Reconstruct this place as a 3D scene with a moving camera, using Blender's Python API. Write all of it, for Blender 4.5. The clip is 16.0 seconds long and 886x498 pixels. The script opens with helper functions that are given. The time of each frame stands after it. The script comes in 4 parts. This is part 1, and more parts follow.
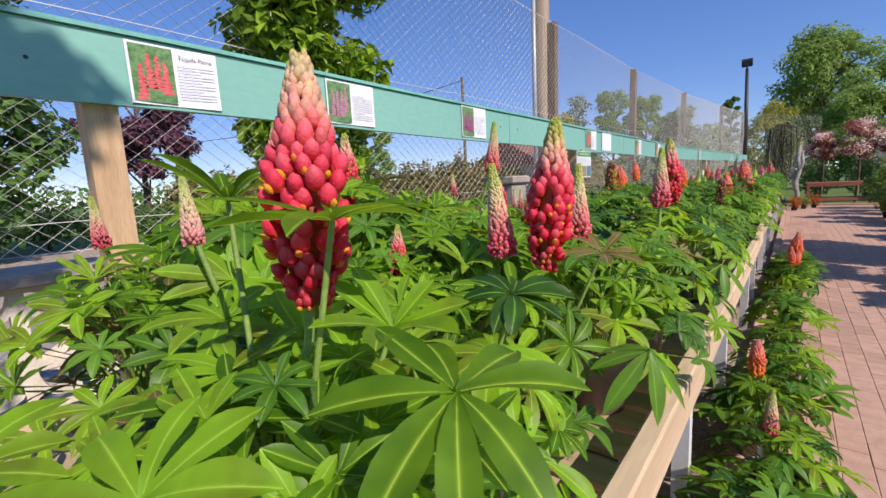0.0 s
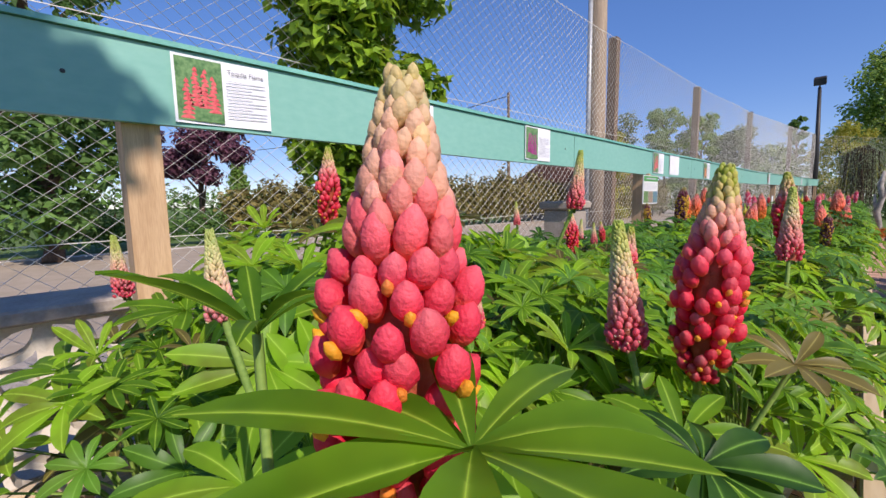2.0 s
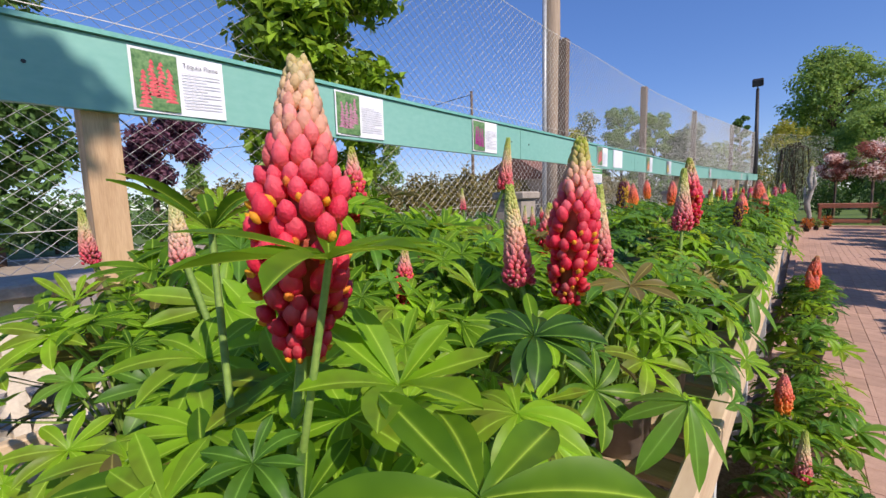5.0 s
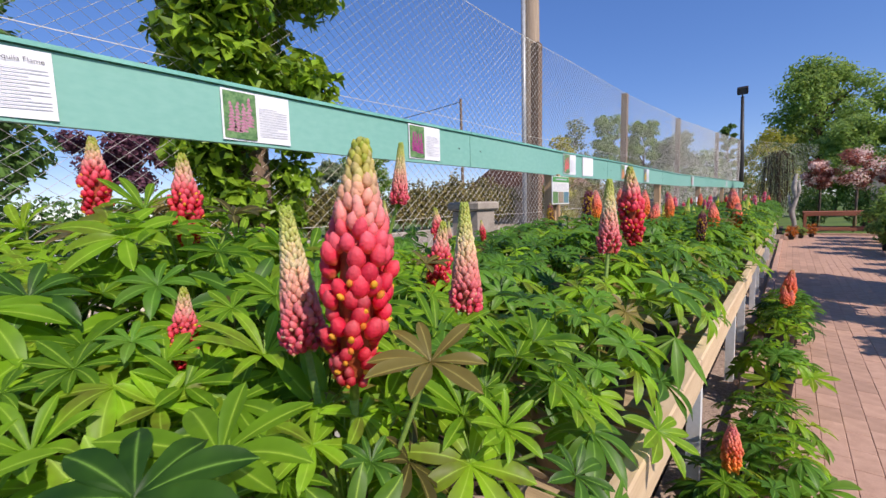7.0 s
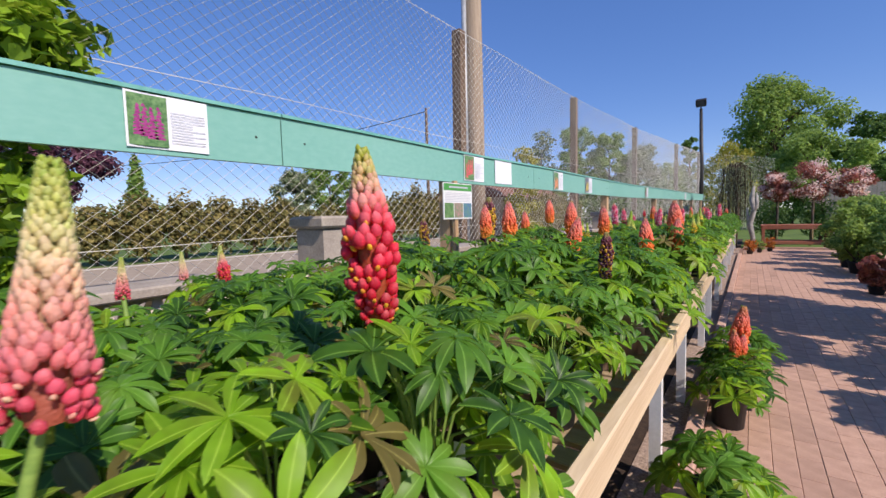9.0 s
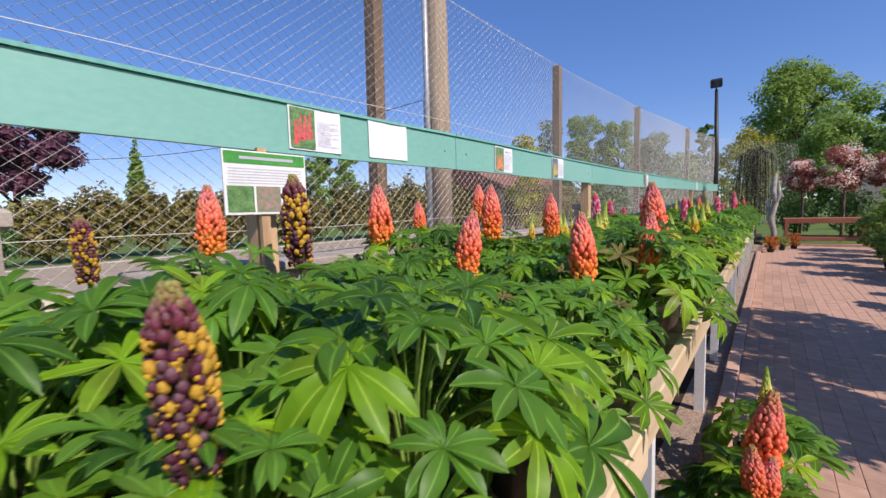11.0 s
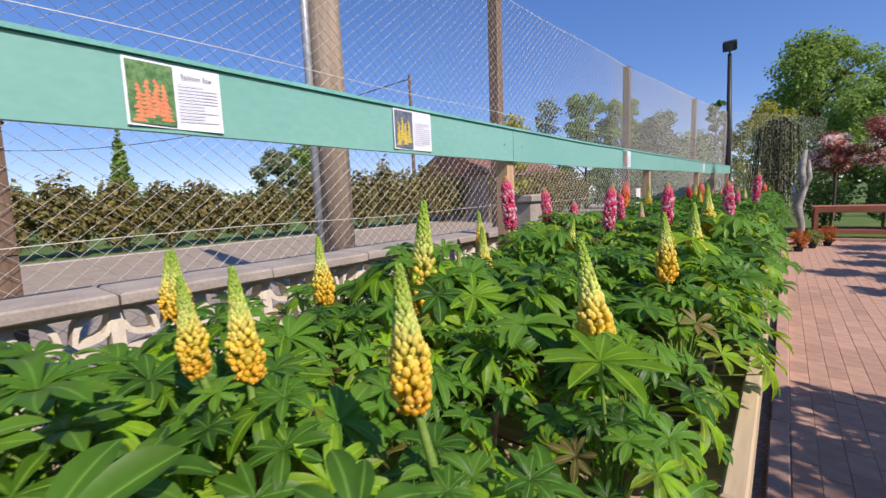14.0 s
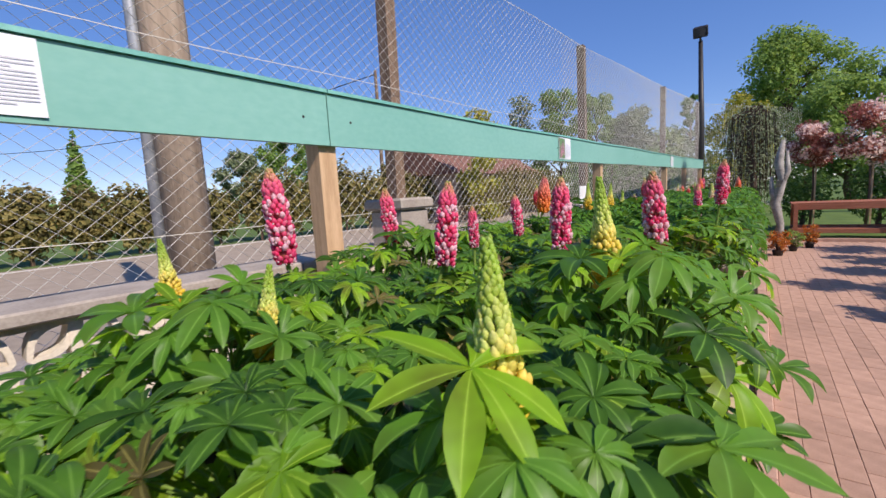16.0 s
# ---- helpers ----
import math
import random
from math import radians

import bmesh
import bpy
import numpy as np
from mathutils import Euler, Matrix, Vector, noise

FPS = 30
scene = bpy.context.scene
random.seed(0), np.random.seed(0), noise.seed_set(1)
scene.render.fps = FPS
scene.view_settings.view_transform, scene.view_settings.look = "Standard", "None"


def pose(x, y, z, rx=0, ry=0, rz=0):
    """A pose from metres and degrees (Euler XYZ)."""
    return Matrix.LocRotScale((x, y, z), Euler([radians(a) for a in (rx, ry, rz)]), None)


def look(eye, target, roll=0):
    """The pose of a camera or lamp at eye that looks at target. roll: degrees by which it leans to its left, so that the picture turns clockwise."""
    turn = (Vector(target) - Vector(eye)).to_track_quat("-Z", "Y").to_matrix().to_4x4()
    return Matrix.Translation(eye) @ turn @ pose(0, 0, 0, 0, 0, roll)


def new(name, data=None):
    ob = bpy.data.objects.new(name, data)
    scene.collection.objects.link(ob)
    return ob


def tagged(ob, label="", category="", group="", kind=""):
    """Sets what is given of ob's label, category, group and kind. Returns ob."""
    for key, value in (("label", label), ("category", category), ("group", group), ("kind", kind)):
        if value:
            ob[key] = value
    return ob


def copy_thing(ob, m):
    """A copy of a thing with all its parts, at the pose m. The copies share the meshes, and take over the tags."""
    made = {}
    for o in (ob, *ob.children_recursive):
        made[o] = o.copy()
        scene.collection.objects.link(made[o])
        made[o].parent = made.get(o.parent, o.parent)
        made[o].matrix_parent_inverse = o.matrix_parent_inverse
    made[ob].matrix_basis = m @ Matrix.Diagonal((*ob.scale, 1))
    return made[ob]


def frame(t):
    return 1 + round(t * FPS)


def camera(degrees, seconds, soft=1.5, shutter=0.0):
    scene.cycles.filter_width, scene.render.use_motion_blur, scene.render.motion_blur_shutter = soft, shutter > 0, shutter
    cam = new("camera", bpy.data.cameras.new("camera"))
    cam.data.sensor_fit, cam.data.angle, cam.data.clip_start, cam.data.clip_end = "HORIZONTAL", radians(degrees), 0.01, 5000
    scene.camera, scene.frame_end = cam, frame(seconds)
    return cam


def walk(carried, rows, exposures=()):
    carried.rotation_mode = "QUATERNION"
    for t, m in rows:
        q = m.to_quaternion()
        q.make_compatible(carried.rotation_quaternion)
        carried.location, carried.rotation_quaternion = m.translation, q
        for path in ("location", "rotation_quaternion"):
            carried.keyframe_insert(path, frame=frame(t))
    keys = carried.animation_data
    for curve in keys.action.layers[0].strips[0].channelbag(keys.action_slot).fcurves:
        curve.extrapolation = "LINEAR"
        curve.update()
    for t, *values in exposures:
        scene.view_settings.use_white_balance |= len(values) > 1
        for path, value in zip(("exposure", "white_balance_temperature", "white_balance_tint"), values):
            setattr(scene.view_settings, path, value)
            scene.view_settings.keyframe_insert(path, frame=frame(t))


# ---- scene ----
cam = camera(92.9, 16.0, shutter=0.12)
PATH = [
    (0, (0.196, -0.054, 1.195), (-1.07, 1.468, 0.91), -3.0),
    (0.5, (0.102, -0.033, 1.226), (-1.222, 1.443, 0.964), -2.4),
    (1, (0.018, 0.037, 1.246), (-1.349, 1.477, 0.998), -1.4),
    (1.5, (-0.041, 0.059, 1.253), (-1.43, 1.478, 1.019), -0.9),
    (2, (-0.05, 0.073, 1.279), (-1.452, 1.483, 1.06), -1.0),
    (2.5, (-0.003, 0.043, 1.266), (-1.396, 1.458, 1.026), -0.8),
    (3, (0.066, -0.014, 1.226), (-1.317, 1.409, 0.974), -1.0),
    (3.5, (0.103, -0.048, 1.198), (-1.264, 1.388, 0.94), -1.2),
    (5.8, (0.188, 0.05, 1.221), (-1.077, 1.585, 1.013), -1.7),
    (6, (0.206, 0.073, 1.208), (-1.065, 1.604, 1.008), -1.8),
    (6.5, (0.202, 0.28, 1.236), (-1.076, 1.805, 1.04), -1.9),
    (7, (0.237, 0.442, 1.236), (-1.031, 1.976, 1.039), -1.7),
    (7.5, (0.189, 0.677, 1.214), (-1.058, 2.232, 1.043), -2.1),
    (8, (0.164, 0.995, 1.23), (-1.047, 2.579, 1.076), -2.2),
    (8.5, (0.163, 1.367, 1.252), (-1.016, 2.974, 1.098), -1.6),
    (9, (0.293, 1.723, 1.247), (-0.886, 3.331, 1.098), -1.5),
    (11.3, (0.213, 3.684, 1.224), (-1.016, 5.252, 1.045), -1.8),
    (11.5, (0.189, 3.887, 1.224), (-1.041, 5.454, 1.049), -1.9),
    (12, (0.155, 4.33, 1.225), (-1.072, 5.898, 1.04), -1.8),
    (12.5, (0.139, 4.707, 1.251), (-1.091, 6.272, 1.058), -1.9),
    (13, (0.029, 5.192, 1.254), (-1.212, 6.747, 1.049), -2.1),
    (13.5, (0.034, 5.585, 1.229), (-1.22, 7.127, 1.012), -2.3),
    (14, (0.026, 5.971, 1.272), (-1.225, 7.513, 1.034), -2.4),
    (14.5, (0.073, 6.35, 1.235), (-1.188, 7.882, 0.986), -2.5),
    (15, (0.086, 6.753, 1.23), (-1.173, 8.287, 0.977), -2.7),
    (15.5, (0.042, 7.134, 1.228), (-1.188, 8.692, 0.981), -2.9),
    (16, (0.007, 7.525, 1.263), (-1.189, 9.11, 1.021), -3.3),
]
walk(cam, [(t, look(eye, target, roll)) for t, eye, target, roll in PATH], [(0, -0.02, 6750, 21), (16, -0.02, 6750, 21)])

# ---- light ----
SUN_WAY = Vector((0.972, -0.22, 0.88)).normalized()
world = bpy.data.worlds.new("world")
scene.world = world
world.use_nodes = True
wn = world.node_tree.nodes
sky = wn.new("ShaderNodeTexSky")
sky.sky_type = "NISHITA"
sky.sun_disc = False
sky.sun_elevation = math.asin(SUN_WAY.z)
sky.sun_rotation = math.atan2(SUN_WAY.x, SUN_WAY.y)
sky.ozone_density = 6.0
sky.air_density = 1.0
sky.altitude = 1700
sky.dust_density = 0.1
wn["Background"].inputs["Strength"].default_value = 0.29
tone = wn.new("ShaderNodeHueSaturation")
tone.inputs["Saturation"].default_value = 1.45
tone.inputs["Hue"].default_value = 0.515
even = wn.new("ShaderNodeGamma")
even.inputs["Gamma"].default_value = 0.61
world.node_tree.links.new(sky.outputs[0], even.inputs["Color"])
world.node_tree.links.new(even.outputs[0], tone.inputs["Color"])
world.node_tree.links.new(tone.outputs[0], wn["Background"].inputs["Color"])
sun = new("sun", bpy.data.lights.new("sun", "SUN"))
sun.data.energy, sun.data.angle, sun.data.color = 5.0, radians(0.5), (1.0, 0.95, 0.86)
sun.matrix_world = look(SUN_WAY * 40, (0, 0, 0))


# ---- materials ----
def lin(h):
    """A linear colour from a hex string."""
    c = [int(h[i:i + 2], 16) / 255 for i in (0, 2, 4)]
    return tuple(v / 12.92 if v < 0.04045 else ((v + 0.055) / 1.055) ** 2.4 for v in c)


def surface(name, a, b, scale=8.0, rough=0.7, bump=0.3, fine=90.0, metal=0.0, stretch=(1, 1, 1), rand=0.0, spec=0.4):
    """Two colours mixed by coarse and fine noise in object space, with relief."""
    m = bpy.data.materials.new(name)
    m.use_nodes = True
    n, l = m.node_tree.nodes, m.node_tree.links
    p = n["Principled BSDF"]
    p.inputs["Roughness"].default_value, p.inputs["Metallic"].default_value = rough, metal
    p.inputs["Specular IOR Level"].default_value = spec
    co = n.new("ShaderNodeTexCoord")
    mp = n.new("ShaderNodeMapping")
    mp.inputs["Scale"].default_value = stretch
    l.new(co.outputs["Object"], mp.inputs[0])
    big, small = n.new("ShaderNodeTexNoise"), n.new("ShaderNodeTexNoise")
    big.inputs["Scale"].default_value, small.inputs["Scale"].default_value = scale, fine
    small.inputs["Detail"].default_value = 4
    for t in (big, small):
        l.new(mp.outputs[0], t.inputs["Vector"])
    mix = n.new("ShaderNodeMix")
    mix.data_type = "FLOAT"
    mix.inputs[0].default_value = 0.45
    l.new(big.outputs[0], mix.inputs[2])
    l.new(small.outputs[0], mix.inputs[3])
    ramp = n.new("ShaderNodeValToRGB")
    ramp.color_ramp.elements[0].position, ramp.color_ramp.elements[1].position = 0.32, 0.68
    ramp.color_ramp.elements[0].color, ramp.color_ramp.elements[1].color = (*a, 1), (*b, 1)
    l.new(mix.outputs[0], ramp.inputs[0])
    out = ramp.outputs[0]
    if rand:
        info, hsv = n.new("ShaderNodeObjectInfo"), n.new("ShaderNodeHueSaturation")
        rng = n.new("ShaderNodeMapRange")
        rng.inputs[3].default_value, rng.inputs[4].default_value = 1 - rand, 1 + rand
        l.new(info.outputs["Random"], rng.inputs[0])
        l.new(rng.outputs[0], hsv.inputs["Value"])
        l.new(out, hsv.inputs["Color"])
        out = hsv.outputs[0]
    l.new(out, p.inputs["Base Color"])
    if bump:
        bm_ = n.new("ShaderNodeBump")
        bm_.inputs["Strength"].default_value, bm_.inputs["Distance"].default_value = bump, 0.004
        l.new(mix.outputs[0], bm_.inputs["Height"])
        l.new(bm_.outputs[0], p.inputs["Normal"])
    return m


def foliage(name, dark, light, rib, glow=0.35, rough=0.45, island=False, blush=0.0):
    """Leaf: paler midrib, a tone of its own per leaf, light coming through the blade."""
    m = bpy.data.materials.new(name)
    m.use_nodes = True
    n, l = m.node_tree.nodes, m.node_tree.links
    p = n["Principled BSDF"]
    p.inputs["Roughness"].default_value = rough
    p.inputs["Specular IOR Level"].default_value = 0.3
    co, noi = n.new("ShaderNodeTexCoord"), n.new("ShaderNodeTexNoise")
    noi.inputs["Scale"].default_value = 25
    l.new(co.outputs["Object"], noi.inputs["Vector"])
    if island:
        rnd = n.new("ShaderNodeNewGeometry").outputs["Random Per Island"]
    else:
        rnd = n.new("ShaderNodeObjectInfo").outputs["Random"]
    add = n.new("ShaderNodeMath")
    add.operation = "MULTIPLY_ADD"
    add.inputs[1].default_value = 0.65
    l.new(rnd, add.inputs[0])
    sub = n.new("ShaderNodeMath")
    sub.operation = "MULTIPLY"
    sub.inputs[1].default_value = 0.4
    l.new(noi.outputs[0], sub.inputs[0])
    l.new(sub.outputs[0], add.inputs[2])
    ramp = n.new("ShaderNodeValToRGB")
    ramp.color_ramp.elements[0].color, ramp.color_ramp.elements[1].color = (*dark, 1), (*light, 1)
    ramp.color_ramp.elements[0].position, ramp.color_ramp.elements[1].position = 0.15, 0.9
    l.new(add.outputs[0], ramp.inputs[0])
    mix = n.new("ShaderNodeMix")
    mix.data_type = "RGBA"
    at = n.new("ShaderNodeAttribute")
    at.attribute_name = "rib"
    power = n.new("ShaderNodeMath")
    power.operation = "POWER"
    power.inputs[1].default_value = 16.0
    l.new(at.outputs["Fac"], power.inputs[0])
    l.new(power.outputs[0], mix.inputs[0])
    blade = ramp.outputs[0]
    if blush:
        wide = n.new("ShaderNodeTexNoise")
        wide.inputs["Scale"].default_value = 11
        wide.inputs["Detail"].default_value = 3
        l.new(co.outputs["Object"], wide.inputs["Vector"])
        spot = n.new("ShaderNodeMath")
        spot.operation = "MULTIPLY_ADD"
        spot.inputs[1].default_value = 0.35
        l.new(rnd, spot.inputs[0])
        l.new(wide.outputs[0], spot.inputs[2])
        rng = n.new("ShaderNodeMapRange")
        rng.inputs[1].default_value, rng.inputs[2].default_value = 0.68, 0.95
        rng.inputs[3].default_value, rng.inputs[4].default_value = 0.0, blush
        l.new(spot.outputs[0], rng.inputs[0])
        tan = n.new("ShaderNodeMix")
        tan.data_type = "RGBA"
        l.new(rng.outputs[0], tan.inputs[0])
        l.new(blade, tan.inputs[6])
        tan.inputs[7].default_value = (*lin("5a4a22"), 1)
        blade = tan.outputs[2]
    l.new(blade, mix.inputs[6])
    mix.inputs[7].default_value = (*rib, 1)
    l.new(mix.outputs[2], p.inputs["Base Color"])
    bump = n.new("ShaderNodeBump")
    bump.inputs["Strength"].default_value, bump.inputs["Distance"].default_value = 0.25, 0.003
    l.new(noi.outputs[0], bump.inputs["Height"])
    l.new(bump.outputs[0], p.inputs["Normal"])
    tr, sh = n.new("ShaderNodeBsdfTranslucent"), n.new("ShaderNodeMixShader")
    hsv = n.new("ShaderNodeHueSaturation")
    hsv.inputs["Hue"].default_value, hsv.inputs["Value"].default_value = 0.475, 1.8
    l.new(mix.outputs[2], hsv.inputs["Color"])
    l.new(hsv.outputs[0], tr.inputs["Color"])
    sh.inputs[0].default_value = glow
    l.new(p.outputs[0], sh.inputs[1])
    l.new(tr.outputs[0], sh.inputs[2])
    l.new(sh.outputs[0], n["Material Output"].inputs["Surface"])
    return m


def petals(name):
    """Petal colours come from the florets; waxy, a little light through them."""
    m = bpy.data.materials.new(name)
    m.use_nodes = True
    n, l = m.node_tree.nodes, m.node_tree.links
    p = n["Principled BSDF"]
    p.inputs["Roughness"].default_value = 0.55
    p.inputs["Specular IOR Level"].default_value = 0.3
    at = n.new("ShaderNodeAttribute")
    at.attribute_name = "tint"
    noi, hsv, rng = n.new("ShaderNodeTexNoise"), n.new("ShaderNodeHueSaturation"), n.new("ShaderNodeMapRange")
    co = n.new("ShaderNodeTexCoord")
    l.new(co.outputs["Object"], noi.inputs["Vector"])
    noi.inputs["Scale"].default_value = 30
    rng.inputs[3].default_value, rng.inputs[4].default_value = 0.8, 1.2
    l.new(noi.outputs[0], rng.inputs[0])
    l.new(rng.outputs[0], hsv.inputs["Value"])
    l.new(at.outputs["Color"], hsv.inputs["Color"])
    l.new(hsv.outputs[0], p.inputs["Base Color"])
    grain, bump = n.new("ShaderNodeTexNoise"), n.new("ShaderNodeBump")
    grain.inputs["Scale"].default_value = 75
    l.new(co.outputs["Object"], grain.inputs["Vector"])
    bump.inputs["Strength"].default_value, bump.inputs["Distance"].default_value = 0.5, 0.004
    l.new(grain.outputs[0], bump.inputs["Height"])
    l.new(bump.outputs[0], p.inputs["Normal"])
    tr, sh = n.new("ShaderNodeBsdfTranslucent"), n.new("ShaderNodeMixShader")
    l.new(hsv.outputs[0], tr.inputs["Color"])
    sh.inputs[0].default_value = 0.32
    l.new(p.outputs[0], sh.inputs[1])
    l.new(tr.outputs[0], sh.inputs[2])
    l.new(sh.outputs[0], n["Material Output"].inputs["Surface"])
    return m


TEAL = surface("teal_paint", lin("74ae9f"), lin("86bbac"), 2, 0.45, 0.1, 40, stretch=(1, 0.5, 1))
TEAL_CAP = surface("teal_cap", lin("5ea295"), lin("7fc0b2"), 3, 0.5, 0.2, 40)
TIMBER = surface("new_timber", lin("b59a78"), lin("d8c3a0"), 3, 0.75, 0.5, 60, stretch=(1, 0.12, 6), rand=0.1)
POSTWOOD = surface("post_timber", lin("ac8a66"), lin("d0b08a"), 4, 0.8, 0.5, 50, stretch=(8, 8, 0.5), rand=0.12)
OLDWOOD = surface("weathered_post", lin("5e4a3c"), lin("8b7561"), 4, 0.85, 0.6, 40, stretch=(8, 8, 0.4), rand=0.15)
POLEWOOD = surface("pole_wood", lin("8d7a66"), lin("b7a48e"), 3, 0.85, 0.6, 30, stretch=(8, 8, 0.35))
BENCHWOOD = surface("bench_wood", lin("8a5138"), lin("b3745a"), 4, 0.7, 0.4, 40, stretch=(0.4, 4, 4), rand=0.12)
SLATWOOD = surface("slat_wood", lin("8f7a5e"), lin("c4ad8a"), 4, 0.8, 0.5, 60, stretch=(0.3, 6, 6), rand=0.2)
WIRE = surface("galvanised_wire", lin("cfcabb"), lin("ebe6d8"), 30, 0.45, 0, 90, 0.1)
GREYMETAL = surface("grey_metal", lin("8f9498"), lin("b4b8ba"), 10, 0.45, 0.1, 60, 0.3)
WHITE = surface("white_plastic", lin("dcdcd8"), lin("efefec"), 12, 0.4, 0.05, 60)
PAPER = surface("laminated_paper", lin("e6e6ea"), lin("f2f2f4"), 10, 0.25, 0.05, 30)
INK = surface("ink", lin("b4b4bc"), lin("c4c4ca"), 20, 0.5, 0, 60)
INK_DARK = surface("ink_dark", lin("4a4a52"), lin("5c5c64"), 20, 0.5, 0, 60)
PICGREEN = surface("picture_green", lin("3f6a3a"), lin("7da068"), 30, 0.3, 0, 120)
PICDARK = surface("picture_dark", lin("4d5560"), lin("7d8490"), 25, 0.3, 0, 100)
CONCRETE = surface("concrete", lin("8f857a"), lin("b5aa9c"), 6, 0.9, 0.5, 80)
SCREEN = surface("screen_block", lin("c9bda8"), lin("e6dcc8"), 8, 0.9, 0.4, 90)
PAVER = surface("paver", lin("a88570"), lin("c49f88"), 14, 0.85, 0.5, 160, rand=0.13)
JOINT = surface("joint_sand", lin("86695a"), lin("9c7e6e"), 20, 0.95, 0.4, 200)
KERB = surface("kerb", lin("b08a76"), lin("cba893"), 10, 0.85, 0.4, 120, rand=0.1)
SOIL = surface("soil", lin("2c221b"), lin("4a3a2e"), 30, 0.95, 0.8, 150)
GRAVEL = surface("gravel", lin("6d5a4c"), lin("c2ab98"), 70, 0.9, 1.0, 220)
ASPHALT = surface("asphalt", lin("958774"), lin("b0a08c"), 3, 0.9, 0.3, 160)
GRASS = surface("grass_ground", lin("3f5a24"), lin("6a8038"), 1.5, 0.95, 0.5, 40)
LINEPAINT = surface("line_paint", lin("d5d3cc"), lin("e8e6e0"), 8, 0.7, 0.1, 60)
TAUPE = surface("taupe_pot", lin("8d7c70"), lin("a39184"), 6, 0.5, 0.1, 60, rand=0.08)
BLACKPOT = surface("black_pot", lin("262626"), lin("3a3a3a"), 6, 0.45, 0.1, 60)
DARKMETAL = surface("dark_metal", lin("2e2c2b"), lin("45423f"), 12, 0.5, 0.1, 60, 0.4)
BARK = surface("bark", lin("4a3b30"), lin("75604f"), 6, 0.95, 0.9, 40, stretch=(4, 4, 1))
PALEBARK = surface("pale_bark", lin("78726a"), lin("b4aea4"), 8, 0.8, 0.5, 40)
ROOF = surface("roof_tiles", lin("6b4a3e"), lin("8d6454"), 6, 0.85, 0.3, 40)
BRICKWALL = surface("house_wall", lin("9a8878"), lin("b5a594"), 5, 0.9, 0.3, 60)
GLASSDARK = surface("window_glass", lin("2a3138"), lin("3a444c"), 2, 0.1, 0, 20, spec=0.6)
SIGNGREEN = surface("sign_green", lin("3c8a3e"), lin("57a552"), 8, 0.35, 0, 40)
STEM = surface("stem", lin("5f7f34"), lin("86a04a"), 20, 0.6, 0.2, 90)
LEAF = foliage("lupin_leaf", lin("325c10"), lin("9ace2a"), lin("aed24c"), 0.42, 0.46, blush=0.75)
LEAF_DEEP = foliage("lupin_leaf_deep", lin("1e4010"), lin("649a2e"), lin("7eae48"), 0.32, 0.44, blush=0.3)
LEAF_BRONZE = foliage("bronze_leaf", lin("3f3c1c"), lin("7a7038"), lin("a8a058"), 0.25)
IVY = foliage("ivy_leaf", lin("2a4e14"), lin("94b834"), lin("b8d058"), 0.3, 0.35, True)
TREE_A = foliage("tree_leaf", lin("55753a"), lin("94b058"), lin("94b058"), 0.4, 0.6, True)
TREE_B = foliage("conifer_leaf", lin("36552a"), lin("6e9448"), lin("6e9448"), 0.3, 0.6, True)
TREE_P = foliage("purple_leaf", lin("4a2c3a"), lin("865a6a"), lin("865a6a"), 0.3, 0.6, True)
TREE_Y = foliage("golden_leaf", lin("7d8a2c"), lin("b9b04a"), lin("b9b04a"), 0.3, 0.6, True)
TREE_R = foliage("red_leaf", lin("6a4634"), lin("b87c66"), lin("b87c66"), 0.35, 0.5, True)
TREE_S = foliage("silver_leaf", lin("5a6a48"), lin("98a27e"), lin("98a27e"), 0.25, 0.7, True)
HEDGE = foliage("hedge_leaf", lin("585c30"), lin("988a52"), lin("988a52"), 0.22, 0.7, True)
BLOSSOM = foliage("pale_blossom", lin("d8b8a8"), lin("f0e2d6"), lin("f0e2d6"), 0.3, 0.6, True)
MARIGOLD = foliage("orange_bloom", lin("8a5a1c"), lin("c87e30"), lin("c87e30"), 0.3, 0.6, True)
PETAL = petals("petal")


# ---- mesh helpers ----
class Shape:
    """Collects verts, faces and vertex attributes."""

    def __init__(self):
        self.v, self.f, self.rib, self.tint = [], [], [], []

    def add(self, verts, faces, rib=None, tint=None):
        o = len(self.v)
        self.v += [tuple(p) for p in verts]
        self.f += [tuple(i + o for i in q) for q in faces]
        self.rib += rib if rib else [0.0] * len(verts)
        self.tint += tint if tint else [(1, 1, 1)] * len(verts)

    def box(self, x0, x1, y0, y1, z0, z1, b=0.0, m=None):
        """A box; b chamfers its long upper and lower edges."""
        if b <= 0:
            p = [Vector((x, y, z)) for z in (z0, z1) for y in (y0, y1) for x in (x0, x1)]
            q = [(0, 2, 3, 1), (4, 5, 7, 6), (0, 1, 5, 4), (2, 6, 7, 3), (0, 4, 6, 2), (1, 3, 7, 5)]
        else:
            p, q = [], []
            for z, s in ((z0, b), (z0 + b, 0), (z1 - b, 0), (z1, b)):
                p += [Vector(c) for c in ((x0 + s, y0 + s, z), (x1 - s, y0 + s, z), (x1 - s, y1 - s, z), (x0 + s, y1 - s, z))]
            for k in range(3):
                for i in range(4):
                    j = (i + 1) % 4
                    q.append((4 * k + i, 4 * k + j, 4 * k + 4 + j, 4 * k + 4 + i))
            q += [(3, 2, 1, 0), (12, 13, 14, 15)]
        if m is not None:
            p = [m @ c for c in p]
        self.add(p, q)

    def tube(self, pts, r, sides=6, cap=True):
        """A tube along points; r is one radius or one per point."""
        pts = [Vector(p) for p in pts]
